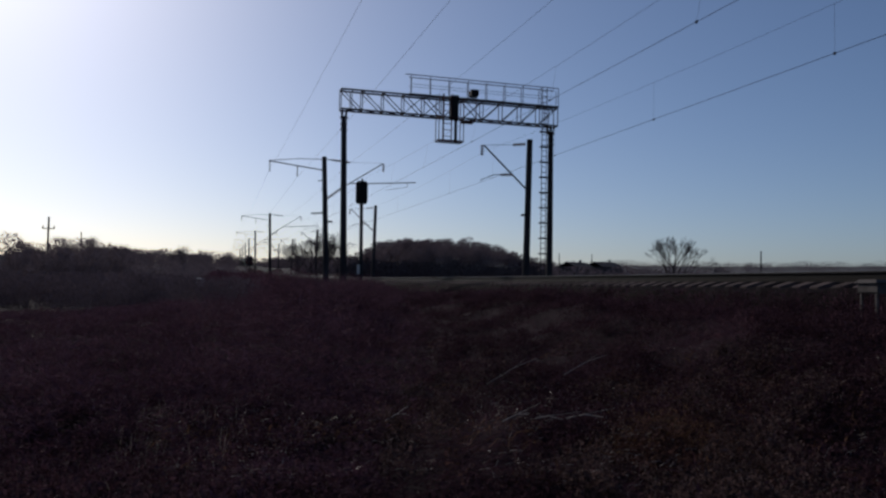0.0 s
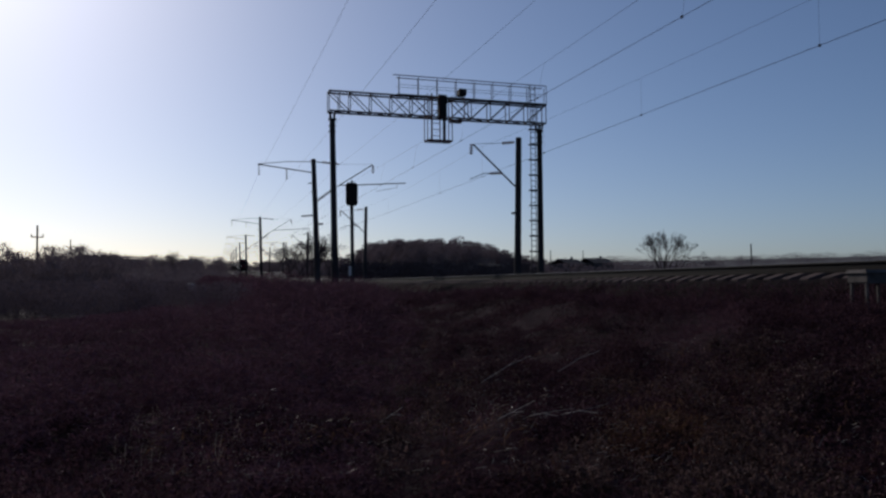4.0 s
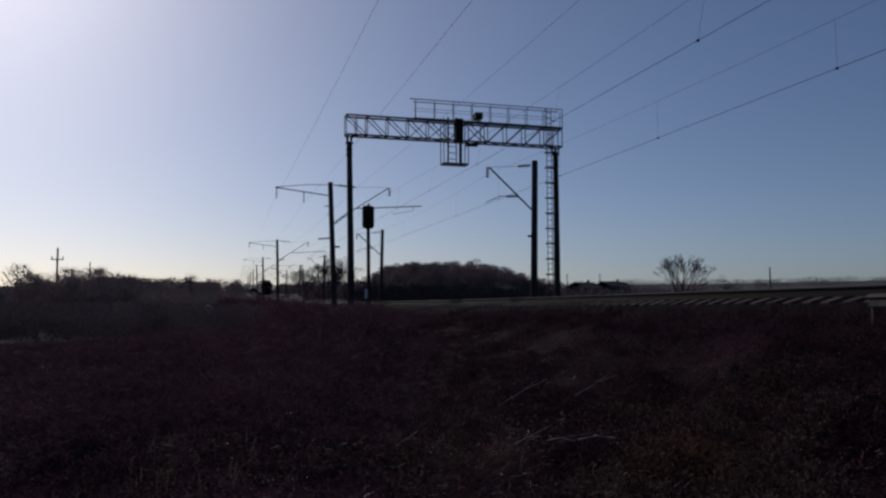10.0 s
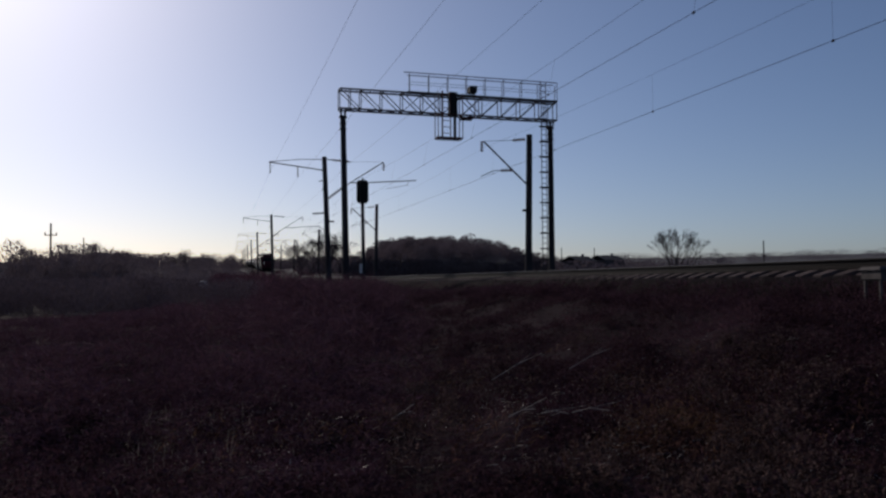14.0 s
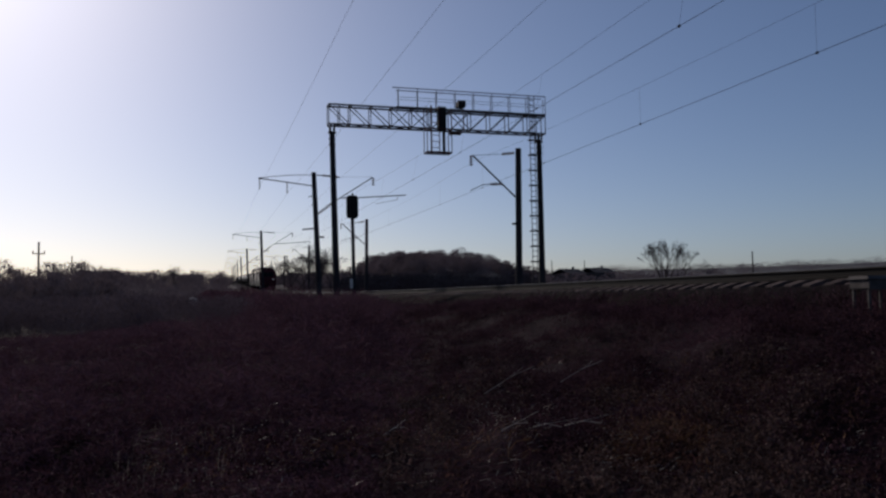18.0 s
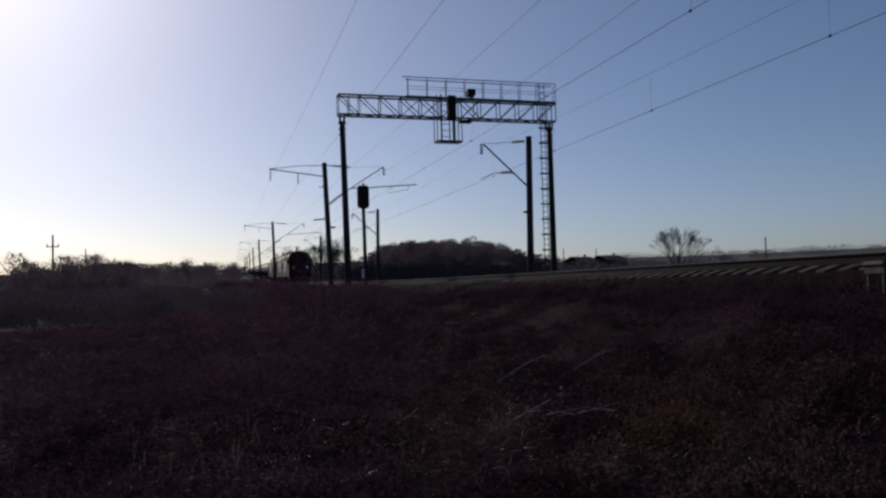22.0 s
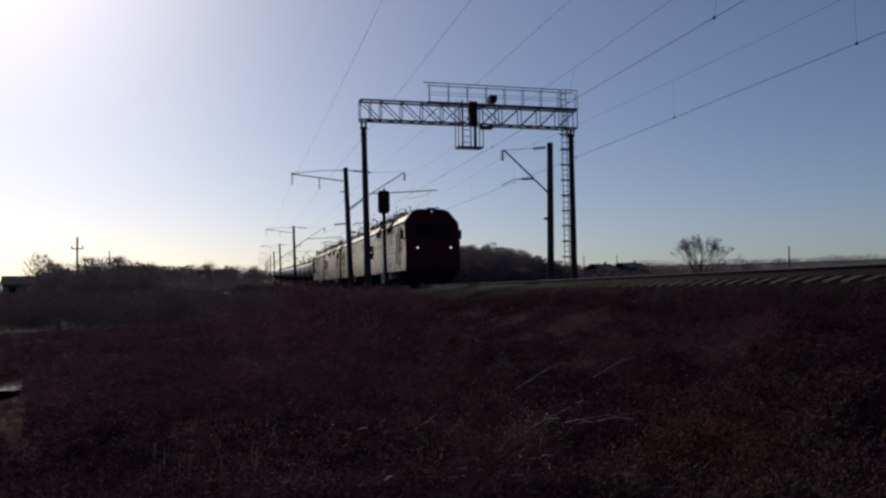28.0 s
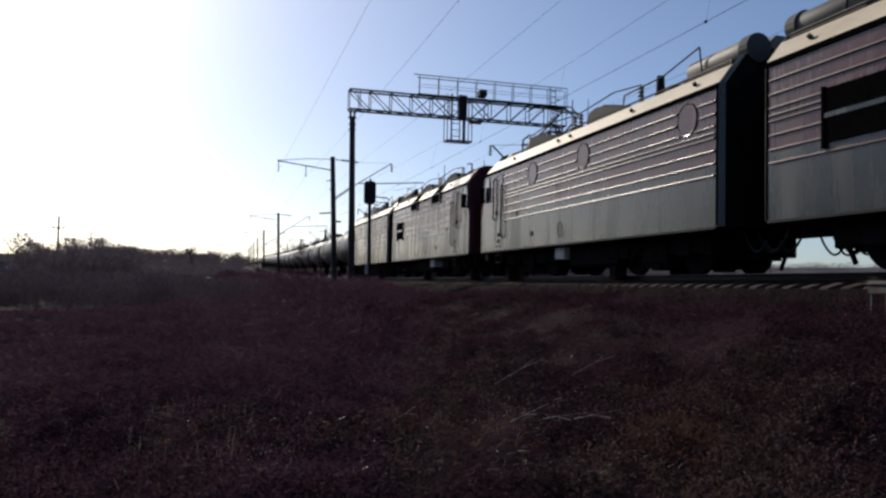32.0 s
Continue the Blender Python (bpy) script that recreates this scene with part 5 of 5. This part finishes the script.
def build_brush():
    """Tangled dry shrubs on the low ground beside the bank."""
    rng = np.random.default_rng(8)
    c = np.vstack([sector(rng, 1500, 8.5, 40, -24, 15, 1.0), sector(rng, 900, 4.5, 12, -24, 12, 1.0)])
    c = np.vstack([c, sector(rng, 420, 22, 42, 3, 12.5, 1.0), sector(rng, 1500, 12, 42, -20, -1, 0.9)])
    c = np.vstack([c[c[:, 0] < np.where(c[:, 1] > 22, 8.6, 7.8)], sector(rng, 340, 20, 35, 5.5, 12.6, 1.0)])
    d, b = np.hypot(c[:, 0], c[:, 1]), np.degrees(np.arctan2(c[:, 0], c[:, 1]))
    top = EYE_Z + d * np.tan(np.radians(brush_top(b))) - land(c[:, 0], c[:, 1])
    top = np.where((b < -12.5) & (b > -16.5) & (d < 15.5), 0.2, top)
    h = np.clip(top, 0.15, 2.6) * rng.uniform(0.55, 1.02, len(c)) * np.clip((d - 5.5) / 11, 0.16, 1) * np.clip(0.85 + 0.3 * patchy(c, 0.6, 3), 0.35, 1.02)
    h[-340:] = np.clip(top[-340:], 0.2, 2.6) * rng.uniform(0.8, 1.04, 340)      # the mound before the gantry's foot
    each = 64
    own = np.repeat(np.arange(len(c)), each)
    n = len(own)
    r = np.sqrt(rng.uniform(0, 1, n)) * 0.42 * h[own] ** 0.7
    a = rng.uniform(0, 2 * np.pi, n)
    f = rng.uniform(0, 0.72, n)
    x, y = c[own, 0] + np.cos(a) * r * (0.35 + f), c[own, 1] + np.sin(a) * r * (0.35 + f)
    base = np.column_stack([x, y, land(x, y) + f * h[own]])
    way = np.column_stack([np.cos(a) * 0.6 + rng.normal(0, 0.6, n), np.sin(a) * 0.6 + rng.normal(0, 0.6, n), rng.uniform(-0.1, 1.0, n)])
    strips("dry_brush", "tangled dry reddish brown shrubs", "brush", M_BRUSH, base, way, h[own] * rng.uniform(0.14, 0.34, n), 0.005, 0.04, rng)
    # low scrub and tall dead grass along the edge of the ballast
    c = np.vstack([scatter(rng, 900, 7.2, 10.0, 22, 100), scatter(rng, 500, 8.6, 10.1, 9, 26)])
    c[:, 0] += 6.0e-5 * c[:, 1] ** 2
    h = rng.uniform(0.16, 0.44, len(c)) * np.where(c[:, 1] < 26, 0.7, 1.0)
    own = np.repeat(np.arange(len(c)), 46)
    n = len(own)
    a = rng.uniform(0, 2 * np.pi, n)
    r = np.sqrt(rng.uniform(0, 1, n)) * 0.5
    x, y = c[own, 0] + np.cos(a) * r, c[own, 1] + np.sin(a) * r
    way = np.column_stack([rng.normal(0, 0.5, n), rng.normal(0, 0.5, n), rng.uniform(0.2, 1.0, n)])
    strips("bank_scrub", "low dry scrub along the edge of the ballast", "brush", M_BRUSH, np.column_stack([x, y, top_of(x, y) - 0.02]), way, h[own] * rng.uniform(0.4, 1.0, n), 0.005, 0.05, rng)
    # upright dead weeds that stand out of it
    p = sector(rng, 520, 5.5, 26, -22, 20, 0.8)
    p = p[p[:, 0] < 7.5]
    d, b = np.hypot(p[:, 0], p[:, 1]), np.degrees(np.arctan2(p[:, 0], p[:, 1]))
    top = EYE_Z + d * np.tan(np.radians(brush_top(b) - 0.3)) - land(p[:, 0], p[:, 1])
    blades("weed_stems", "dry upright weed stems", "weeds", M_GRASS, p, np.where((b < -12.5) & (b > -19) & (d < 17), 0.2, 1) * np.clip(top, 0.2, 1.9) * np.clip((d - 4) / 14, 0.25, 1) * rng.uniform(0.4, 1.0, len(p)), 0.005, 0.3, rng)


build_brush()


def build_puddle():
    """A strip of standing water on the low ground."""
    a, r = radians(-13.9), 14.3
    cx, cy = r * math.sin(a), r * math.cos(a)
    z = float(land(cx, cy)) + 0.10
    n = 26
    v = [(cx + math.cos(t) * (0.42 + 0.08 * math.sin(3 * t)), cy + math.sin(t) * (0.5 + 0.09 * math.sin(2 * t + 1)), z) for t in [2 * math.pi * i / n for i in range(n)]]
    tagged(new("puddle", Geo().add(v, [tuple(range(n))]).mesh("puddle", M_WATER)), "small bright puddle among the brush", "puddle", kind="structure")


build_puddle()


def grow(rng, co, fc, p, w, length, r, depth, spread, sides=4, min_r=0.006):
    """A limb and the limbs that leave it, in tapered rods."""
    w = w.normalized()
    q = p + w * length
    u = w.cross(Vector((0.3, 0.7, 0.64))).normalized()
    v = w.cross(u)
    r1 = max(r * 0.68, min_r)
    o = len(co)
    n = sides if depth > 1 else 3
    for c, rr in ((p, r), (q, r1)):
        for i in range(n):
            a = 2 * math.pi * i / n
            co.append(c + (u * math.cos(a) + v * math.sin(a)) * rr)
    for i in range(n):
        fc.append((o + i, o + (i + 1) % n, o + n + (i + 1) % n, o + n + i))
    if depth <= 0:
        return
    for k in range(rng.choice((2, 3, 3))):
        a = rng.uniform(0, 2 * math.pi)
        b = spread * rng.uniform(0.5, 1.25)
        nw = w * math.cos(b) + (u * math.cos(a) + v * math.sin(a)) * math.sin(b) + Vector((0, 0, 0.12))
        grow(rng, co, fc, p.lerp(q, rng.uniform(0.7, 1.0)), nw, length * rng.uniform(0.62, 0.86), r1 * rng.uniform(0.6, 0.9), depth - 1, spread, sides, min_r)


def bare_tree(name, label, m, height, seed, depth=6, spread=0.55, trunk=0.16, stems=1, twig=0.008, group=""):
    rng = random.Random(seed)
    t = thing(name, label, "tree", m, group)
    co, fc = [], []
    tr = Geo()
    for k in range(stems):
        a = 2 * math.pi * k / max(1, stems) + rng.uniform(-0.4, 0.4)
        w = Vector((math.cos(a) * 0.25 * (stems > 1), math.sin(a) * 0.25 * (stems > 1), 1))
        e = w.normalized() * height * 0.22
        tr.rod((0, 0, -0.3), e, trunk, trunk * 0.75, 8)
        for j in range(4 if stems == 1 else 3):
            aa = rng.uniform(0, 6.28)
            b = rng.uniform(0.15, 0.95)
            grow(rng, co, fc, Vector(e) * rng.uniform(0.8, 1.0), Vector((math.cos(aa) * math.sin(b), math.sin(aa) * math.sin(b), math.cos(b))), height * 0.26, trunk * 0.6, depth, spread, 4, twig)
    part("trunk", tr, M_BARK, t, smooth=True)
    me = bpy.data.meshes.new("crown")
    me.from_pydata(co, [], fc)
    me.materials.append(M_TWIG)
    part("crown", me, None, t, "bare branching crown")
    return t


def stand_at(bearing, d):
    a = radians(bearing)
    x, y = d * math.sin(a), d * math.cos(a)
    return x, y, float(land(x, y))


def at_height(bearing, d, elevation):
    """How far above the land a sighting at that distance lies."""
    x, y, z = stand_at(bearing, d)
    return EYE_Z + math.hypot(x, y) * math.tan(radians(elevation)) - z


def round_tree():
    """The lone tree: limbs from a short trunk fill a broad rounded crown."""
    rng = random.Random(21)
    x, y = 77.1, 120.45
    t = thing("bare_tree", "large lone bare tree with a round spreading crown", "tree", pose(x, y, float(land(x, y))))
    co, fc = [], []
    trunk = Geo().rod((0, 0, -0.4), (0.05, 0, 1.5), 0.34, 0.26, 9)
    for i in range(9):
        a = 2.4 * i
        b = (0.08, 0.35, 0.62, 0.85, 0.5, 0.95, 0.28, 0.72, 1.0)[i]
        way = Vector((math.cos(a) * math.sin(b) * 1.15, math.sin(a) * math.sin(b), math.cos(b)))
        foot = Vector((0.05, 0, 1.1 + 0.07 * i))
        knee = foot + way * 1.7
        trunk.rod(foot, knee, 0.17, 0.11, 6)
        grow(rng, co, fc, knee, way + Vector((0, 0, 0.15)), 2.35, 0.11, 5, 0.46, 4, 0.017)
    part("trunk", trunk, M_BARK, t, smooth=True)
    me = bpy.data.meshes.new("crown")
    me.from_pydata(co, [], fc)
    me.materials.append(M_TWIG)
    part("crown", me, None, t, "bare rounded crown of fine branches")


round_tree()


def build_woods():
    """Far bare woods: upright crowns of many twigs each, joined."""
    rng = np.random.default_rng(12)

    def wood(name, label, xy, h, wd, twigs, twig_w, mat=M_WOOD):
        n = len(xy)
        z = land(xy[:, 0], xy[:, 1])
        k = twigs
        N = n * k
        own = np.repeat(np.arange(n), k)
        a = rng.uniform(0, 2 * np.pi, N)
        rr = np.sqrt(rng.uniform(0, 1, N))
        t = rng.uniform(0.0, 1, N)
        env = np.sqrt(np.clip(1 - (2 * t - 0.9) ** 2 / 1.25, 0.02, None))
        cx = xy[own, 0] + np.cos(a) * rr * env * wd[own]
        cy = xy[own, 1] + np.sin(a) * rr * env * wd[own]
        cz = z[own] + h[own] * t * 0.95
        ln = h[own] * rng.uniform(0.035, 0.11, N)
        dx = np.cos(a) * 0.6 + rng.normal(0, 0.5, N)
        dy = np.sin(a) * 0.6 + rng.normal(0, 0.5, N)
        w = twig_w * rng.uniform(0.5, 1.5, N)
        p0 = np.column_stack([cx - w, cy, cz])
        p1 = np.column_stack([cx + w, cy, cz + 0.3 * w])
        p2 = np.column_stack([cx + dx * ln, cy + dy * ln, cz + ln])
        co = np.stack([p0, p1, p2], 1).reshape(-1, 3)
        f = np.arange(N * 3).reshape(-1, 3)
        return tagged(new(name, mesh_from_arrays(name, co, f, mat)), label, "woodland", kind="stuff")

    def band(m, b0, b1, d0, d1):
        a, d = np.radians(rng.uniform(b0, b1, m)), rng.uniform(d0, d1, m)
        return np.column_stack([d * np.sin(a), d * np.cos(a)])

    # wooded hill straight ahead
    xy = np.column_stack([rng.uniform(84, 160, 520), rng.uniform(345, 470, 520)])
    h = rng.uniform(4.5, 9.5, 520) * (1 + 0.15 * np.sin(xy[:, 0] * 0.21)) * (1 - 0.45 * step(126, 158, xy[:, 0]))
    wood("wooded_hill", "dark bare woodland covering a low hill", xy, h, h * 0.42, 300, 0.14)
    xy = np.vstack([band(500, 9.3, 24, 190, 350), band(160, 6, 13, 90, 190)])
    xy = xy[np.abs(xy[:, 0] - 16 - 0.02 * xy[:, 1]) > 9]
    h = rng.uniform(2.5, 5.5, len(xy))
    wood("hill_foot_scrub", "dark scrub at the foot of the hill", xy, h, h * 0.6, 140, 0.12, M_TWIG)
    xy = np.vstack([band(190, 6.0, 10.2, 300, 390), band(130, 4.2, 6.2, 470, 640)])
    xy = xy[xy[:, 0] > 26 + 0.022 * (xy[:, 1] - 200)]
    h = rng.uniform(3.5, 7.5, len(xy))
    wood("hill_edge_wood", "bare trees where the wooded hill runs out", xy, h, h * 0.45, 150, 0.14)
    xy = np.column_stack([rng.uniform(0.5, 6.0, 260), rng.uniform(46, 190, 260)])
    h = rng.uniform(1.2, 2.4, 260)
    wood("lineside_scrub", "dark bare scrub on the foot of the embankment", xy, h, h * 0.6, 200, 0.03, M_BRUSH)
    # a taller wood added out of view, so the train's side mirrors something dark
    xy = band(420, -100, -25.5, 75, 120)
    h = rng.uniform(9, 14, 420)
    wood("field_wood", "tall bare wood added out of view to darken reflections on the train", xy, h, h * 0.4, 170, 0.12)
    # thicket across the brush
    xy = band(150, -12.3, -5.6, 75, 130)
    h = rng.uniform(2.2, 5.3, 150)
    wood("thicket", "dark bare thicket of small trees", xy, h, h * 0.36, 460, 0.035)
    xy = np.vstack([band(420, -24, -3, 42, 75), band(300, -24, -3, 75, 120), band(260, -9, 4, 38, 110)])
    h = rng.uniform(1.0, 2.0, len(xy))
    wood("thicket_edge", "low dark scrub in front of the thicket", xy, h, h * 0.8, 320, 0.018, M_SCRUB)
    xy = band(460, -6, 4, 130, 420)
    xy = xy[xy[:, 0] < 4.5 + 0.016 * xy[:, 1]]
    h = rng.uniform(1.6, 3.4, len(xy))
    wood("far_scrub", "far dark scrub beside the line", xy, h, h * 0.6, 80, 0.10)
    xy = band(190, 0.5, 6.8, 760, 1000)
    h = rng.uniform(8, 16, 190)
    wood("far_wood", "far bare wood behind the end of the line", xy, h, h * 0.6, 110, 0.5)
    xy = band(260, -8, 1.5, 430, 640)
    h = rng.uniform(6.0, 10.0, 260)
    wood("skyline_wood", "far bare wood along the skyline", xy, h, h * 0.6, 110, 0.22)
    for b, m, top in ((36.1, 5, 2.2), (37.8, 3, 2.15), (39.6, 2, 2.1), (33.6, 4, 2.0)):
        xy = band(m, b - 0.35, b + 0.35, 285, 310)
        h = np.array([at_height(b, 300, top)] * m) * rng.uniform(0.75, 1.0, m)
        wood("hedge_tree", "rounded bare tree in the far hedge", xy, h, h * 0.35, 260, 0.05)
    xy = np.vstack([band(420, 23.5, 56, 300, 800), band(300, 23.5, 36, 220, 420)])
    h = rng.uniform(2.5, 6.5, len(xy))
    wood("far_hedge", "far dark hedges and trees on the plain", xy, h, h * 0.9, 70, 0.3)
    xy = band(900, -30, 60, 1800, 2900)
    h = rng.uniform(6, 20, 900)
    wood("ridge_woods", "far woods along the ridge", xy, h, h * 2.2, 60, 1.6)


build_woods()


def utility_pole(bearing, d, h, arm):
    x, y, z = stand_at(bearing, d)
    t = thing("utility_pole", "tall wooden utility pole with a short crossarm", "utility pole", pose(x, y, z), group="utility poles")
    part("pole", Geo().rod((0, 0, -0.5), (0, 0, h), 0.17, 0.12, 8), M_BARK, t)
    part("crossarm", Geo().bar((-arm, 0, h - 1.6), (arm, 0, h - 1.6), 0.14), M_BARK, t)
    for x in (-arm * 0.9, arm * 0.9):
        part("insulator", Geo().rod((x, 0, h - 1.55), (x, 0, h - 1.2), 0.08, n=6), M_INSUL, t)




def build_box():
    t = thing("track_box", "low grey trackside cable box on short legs", "cable box", pose(9.32, 9.2, float(land(9.32, 9.2)), rz=-10))
    z0 = -0.20 - float(land(9.32, 9.2))
    part("case", Geo().box(-0.2, -0.22, z0 - 0.2, 0.28, 0.22, z0 - 0.04, 0.02), M_PALE, t)
    part("lid", Geo().loft([[(-0.24, -0.26, z0 - 0.05), (0.32, -0.26, z0 - 0.05), (0.32, 0.26, z0 - 0.05), (-0.24, 0.26, z0 - 0.05)], [(-0.2, -0.2, z0), (0.28, -0.2, z0), (0.28, 0.2, z0), (-0.2, 0.2, z0)]]), M_PALE, t, "weathered pale lid")
    for x in (-0.17, 0.25):
        for y in (-0.17, 0.17):
            part("leg", Geo().bar((x, y, -0.2), (x, y, z0 - 0.18), 0.035), M_PALE, t)


build_box()


def house(bearing, d, length, width, eaves, ridge, turn, label, wall=None, sink=0.0, roof=None):
    x, y, z = stand_at(bearing, d)
    t = thing("house", label, "house", pose(x, y, z + sink, rz=turn), group="far houses")
    part("wall", Geo().box(-length / 2, -width / 2, -0.5, length / 2, width / 2, eaves), wall or M_WALL, t)
    q = [(-width / 2 - 0.4, eaves - 0.15), (0, ridge), (width / 2 + 0.4, eaves - 0.15), (width / 2 + 0.4, eaves), (0, ridge + 0.18), (-width / 2 - 0.4, eaves)]
    g = Geo().prism(q, -length / 2 - 0.4, length / 2 + 0.4)
    g.v = [(b, a, c) for a, b, c in g.v]
    part("roof", g, roof or M_ROOF, t)
    part("chimney", Geo().box(length * 0.2, -0.3, eaves, length * 0.2 + 0.6, 0.3, ridge + 0.9), M_WALL, t)
    for k in range(max(1, int(length / 3.5))):
        part("window", Geo().box(-length / 2 + 1 + 3.4 * k, -width / 2 - 0.03, 1.0, -length / 2 + 2.1 + 3.4 * k, -width / 2 + 0.05, 2.3), M_GLASS, t)


for _b, _d, _el, _len, _wd, _tn, _lb in ((-13.1, 170, 1.6, 7.5, 6, 12, "small far house with a grey pitched roof"), (-4.4, 700, 1.95, 20, 9, 2, "long low far shed with a pale roof"),
                                         (-0.6, 700, 2.0, 17, 9, 6, "small far house with a roof painted as pale as the sky"), (26.0, 260, 2.0, 9, 7, 25, "far dark house beyond the line"),
                                         (28.0, 270, 2.03, 10, 7, 20, "far dark house beyond the line")):
    _h = max(3.2, at_height(_b, _d, _el))
    house(_b, _d, _len, _wd, max(_h * 0.6, _h - 1.7), _h - 0.2, _tn, _lb, wall=M_ROOF if _b > 20 else None, roof=M_PALEROOF if -5 < _b < 0 else None)


def car(bearing, d, elevation, turn):
    x, y, z = stand_at(bearing, d)
    t = thing("car", "small white far-off car", "car", pose(x, y, z + max(0.0, at_height(bearing, d, elevation) - 0.9), rz=turn), group="far cars")
    q = [(-2.1, 0.3), (2.1, 0.3), (2.15, 0.8), (1.2, 0.92), (0.7, 1.42), (-1.1, 1.45), (-1.9, 0.95), (-2.1, 0.85)]
    part("body", Geo().prism(q, -0.82, 0.82), M_WHITE, t)
    part("window", Geo().prism([(-1.4, 0.95), (0.95, 0.95), (0.6, 1.36), (-1.05, 1.38)], -0.835, 0.835), M_GLASS, t)
    for a in (-1.3, 1.3):
        for b in (-0.75, 0.75):
            part("wheel", Geo().rod((a, b - 0.1, 0.31), (a, b + 0.1, 0.31), 0.31, n=14), M_BLACK, t)


def plain_pole(bearing, d, elevation, label):
    x, y, z = stand_at(bearing, d)
    h = at_height(bearing, d, elevation)
    t = thing("far_pole", label, "pole", pose(x, y, z), group="far poles")
    part("pole", Geo().rod((0, 0, -0.5), (0, 0, h), 0.22, 0.15, 6), M_BARK, t)
    part("cap", Geo().rod((0, 0, h), (0, 0, h + 0.1), 0.2, n=6), M_BARK, t)


for _b, _d, _el, _tn in ((-12.2, 140, 0.8, -10), (25.9, 420, 1.55, 15)):
    car(_b, _d, _el, _tn)
for _b, _d, _el, _sd in ((6.9, 110, 3.5, 11), (8.0, 104, 3.7, 17), (6.0, 118, 3.1, 18), (7.5, 112, 3.0, 19), (9.0, 108, 3.2, 20), (-8.9, 118, 2.75, 12), (-1.6, 240, 2.6, 13), (-11.2, 112, 2.4, 14), (-7.4, 122, 2.6, 15), (5.4, 300, 2.85, 16)):
    _x, _y, _z = stand_at(_b, _d)
    bare_tree("bare_tree", "small bare tree rising out of the scrub", pose(_x, _y, _z), at_height(_b, _d, _el) * 1.05, _sd, depth=5, spread=0.5, trunk=0.10, stems=2, twig=0.012, group="small bare trees")


# A white spot of unknown nature, given a made-up lumpy shape.
def white_lump(bearing, d):
    x, y, z = stand_at(bearing, d)
    rng = random.Random(4)
    n, rings = 9, []
    for k, (r, h) in enumerate(((0.22, -0.1), (0.30, 0.12), (0.28, 0.32), (0.18, 0.46), (0.06, 0.50))):
        rings.append([(r * math.cos(2 * math.pi * i / n) * rng.uniform(0.8, 1.2), r * math.sin(2 * math.pi * i / n) * rng.uniform(0.8, 1.2), h) for i in range(n)])
    ob = new("white_lump", Geo().loft(rings).mesh("white_lump", M_WHITE))
    ob.matrix_basis = pose(x, y, z + 1.1)
    tagged(ob, "small white lump of unknown nature on the scrub", "sack")


white_lump(-0.6, 60)
plain_pole(38.35, 200, 2.82, "plain far pole on the plain")
plain_pole(24.8, 300, 2.6, "slim far pole beyond the line")
plain_pole(27.1, 300, 2.55, "slim far pole beyond the line")

utility_pole(-10.15, 120.0, at_height(-10.15, 120.0, 4.13), 0.78)
utility_pole(-8.2, 190.0, at_height(-8.2, 190.0, 3.25), 0.9)

# ---- sleepers, the last of the large counts ----


def sleeper_mesh():
    """A concrete sleeper whose ends fall away outside the rails."""
    xs = [(-1.35, -0.31, 0.13), (-1.3, -0.285, 0.14), (-0.98, -0.20, 0.14), (-0.60, -0.195, 0.14), (-0.3, -0.235, 0.12), (0.3, -0.235, 0.12), (0.60, -0.195, 0.14), (0.98, -0.20, 0.14), (1.3, -0.285, 0.14), (1.35, -0.31, 0.13)]
    rings = [[(x, -w, -0.44), (x, w, -0.44), (x, w * 0.78, z), (x, -w * 0.78, z)] for x, z, w in xs]
    return Geo().loft(rings).mesh("sleeper", M_SLEEPER)


def build_sleepers():
    me = sleeper_mesh()
    for c in (NEAR_TRACK, FAR_TRACK):
        t = thing("sleepers", "row of pale concrete sleepers bedded in ballast", "sleepers", group="rows of sleepers", kind="structure")
        s = -3.0
        while s < 76:
            p = on(c, s, 0)
            part("sleeper", me, None, t, at=Matrix.Translation(p) @ Matrix.Rotation(radians(random.uniform(-0.8, 0.8)), 4, "Z"))
            s += 0.5
        far = Geo()
        while s < 420:
            p = on(c, s, 0)
            far.box(p.x - 1.35, s - 0.13, p.z - 0.4, p.x + 1.35, s + 0.13, p.z - 0.2)
            s += 0.5
        tagged(part("far_sleepers", far, M_SLEEPER, t), kind="stuff")


build_sleepers()



def motions():
    """The train rolls down the near track at a steady speed, and its wheels turn."""
    times = [0.5 * k for k in range(65)]
    for ob, back, turned, length in TRAIN:
        walk(ob, [(q, vehicle_pose(LEAD_S + SPEED * (30 - q) + back, turned, length)) for q in times])
        if ob["category"] != "locomotive":
            continue
        for w in [c for c in ob.children if c.name.startswith("wheelset")]:
            r = 0.625
            o = w.matrix_basis.translation.copy()
            turn = SPEED / r * (-1 if turned else 1)
            walk(w, [(k / 15, Matrix.Translation(o) @ Matrix.Rotation((turn * k / 15) % (2 * math.pi), 4, "X")) for k in range(481)])


motions()
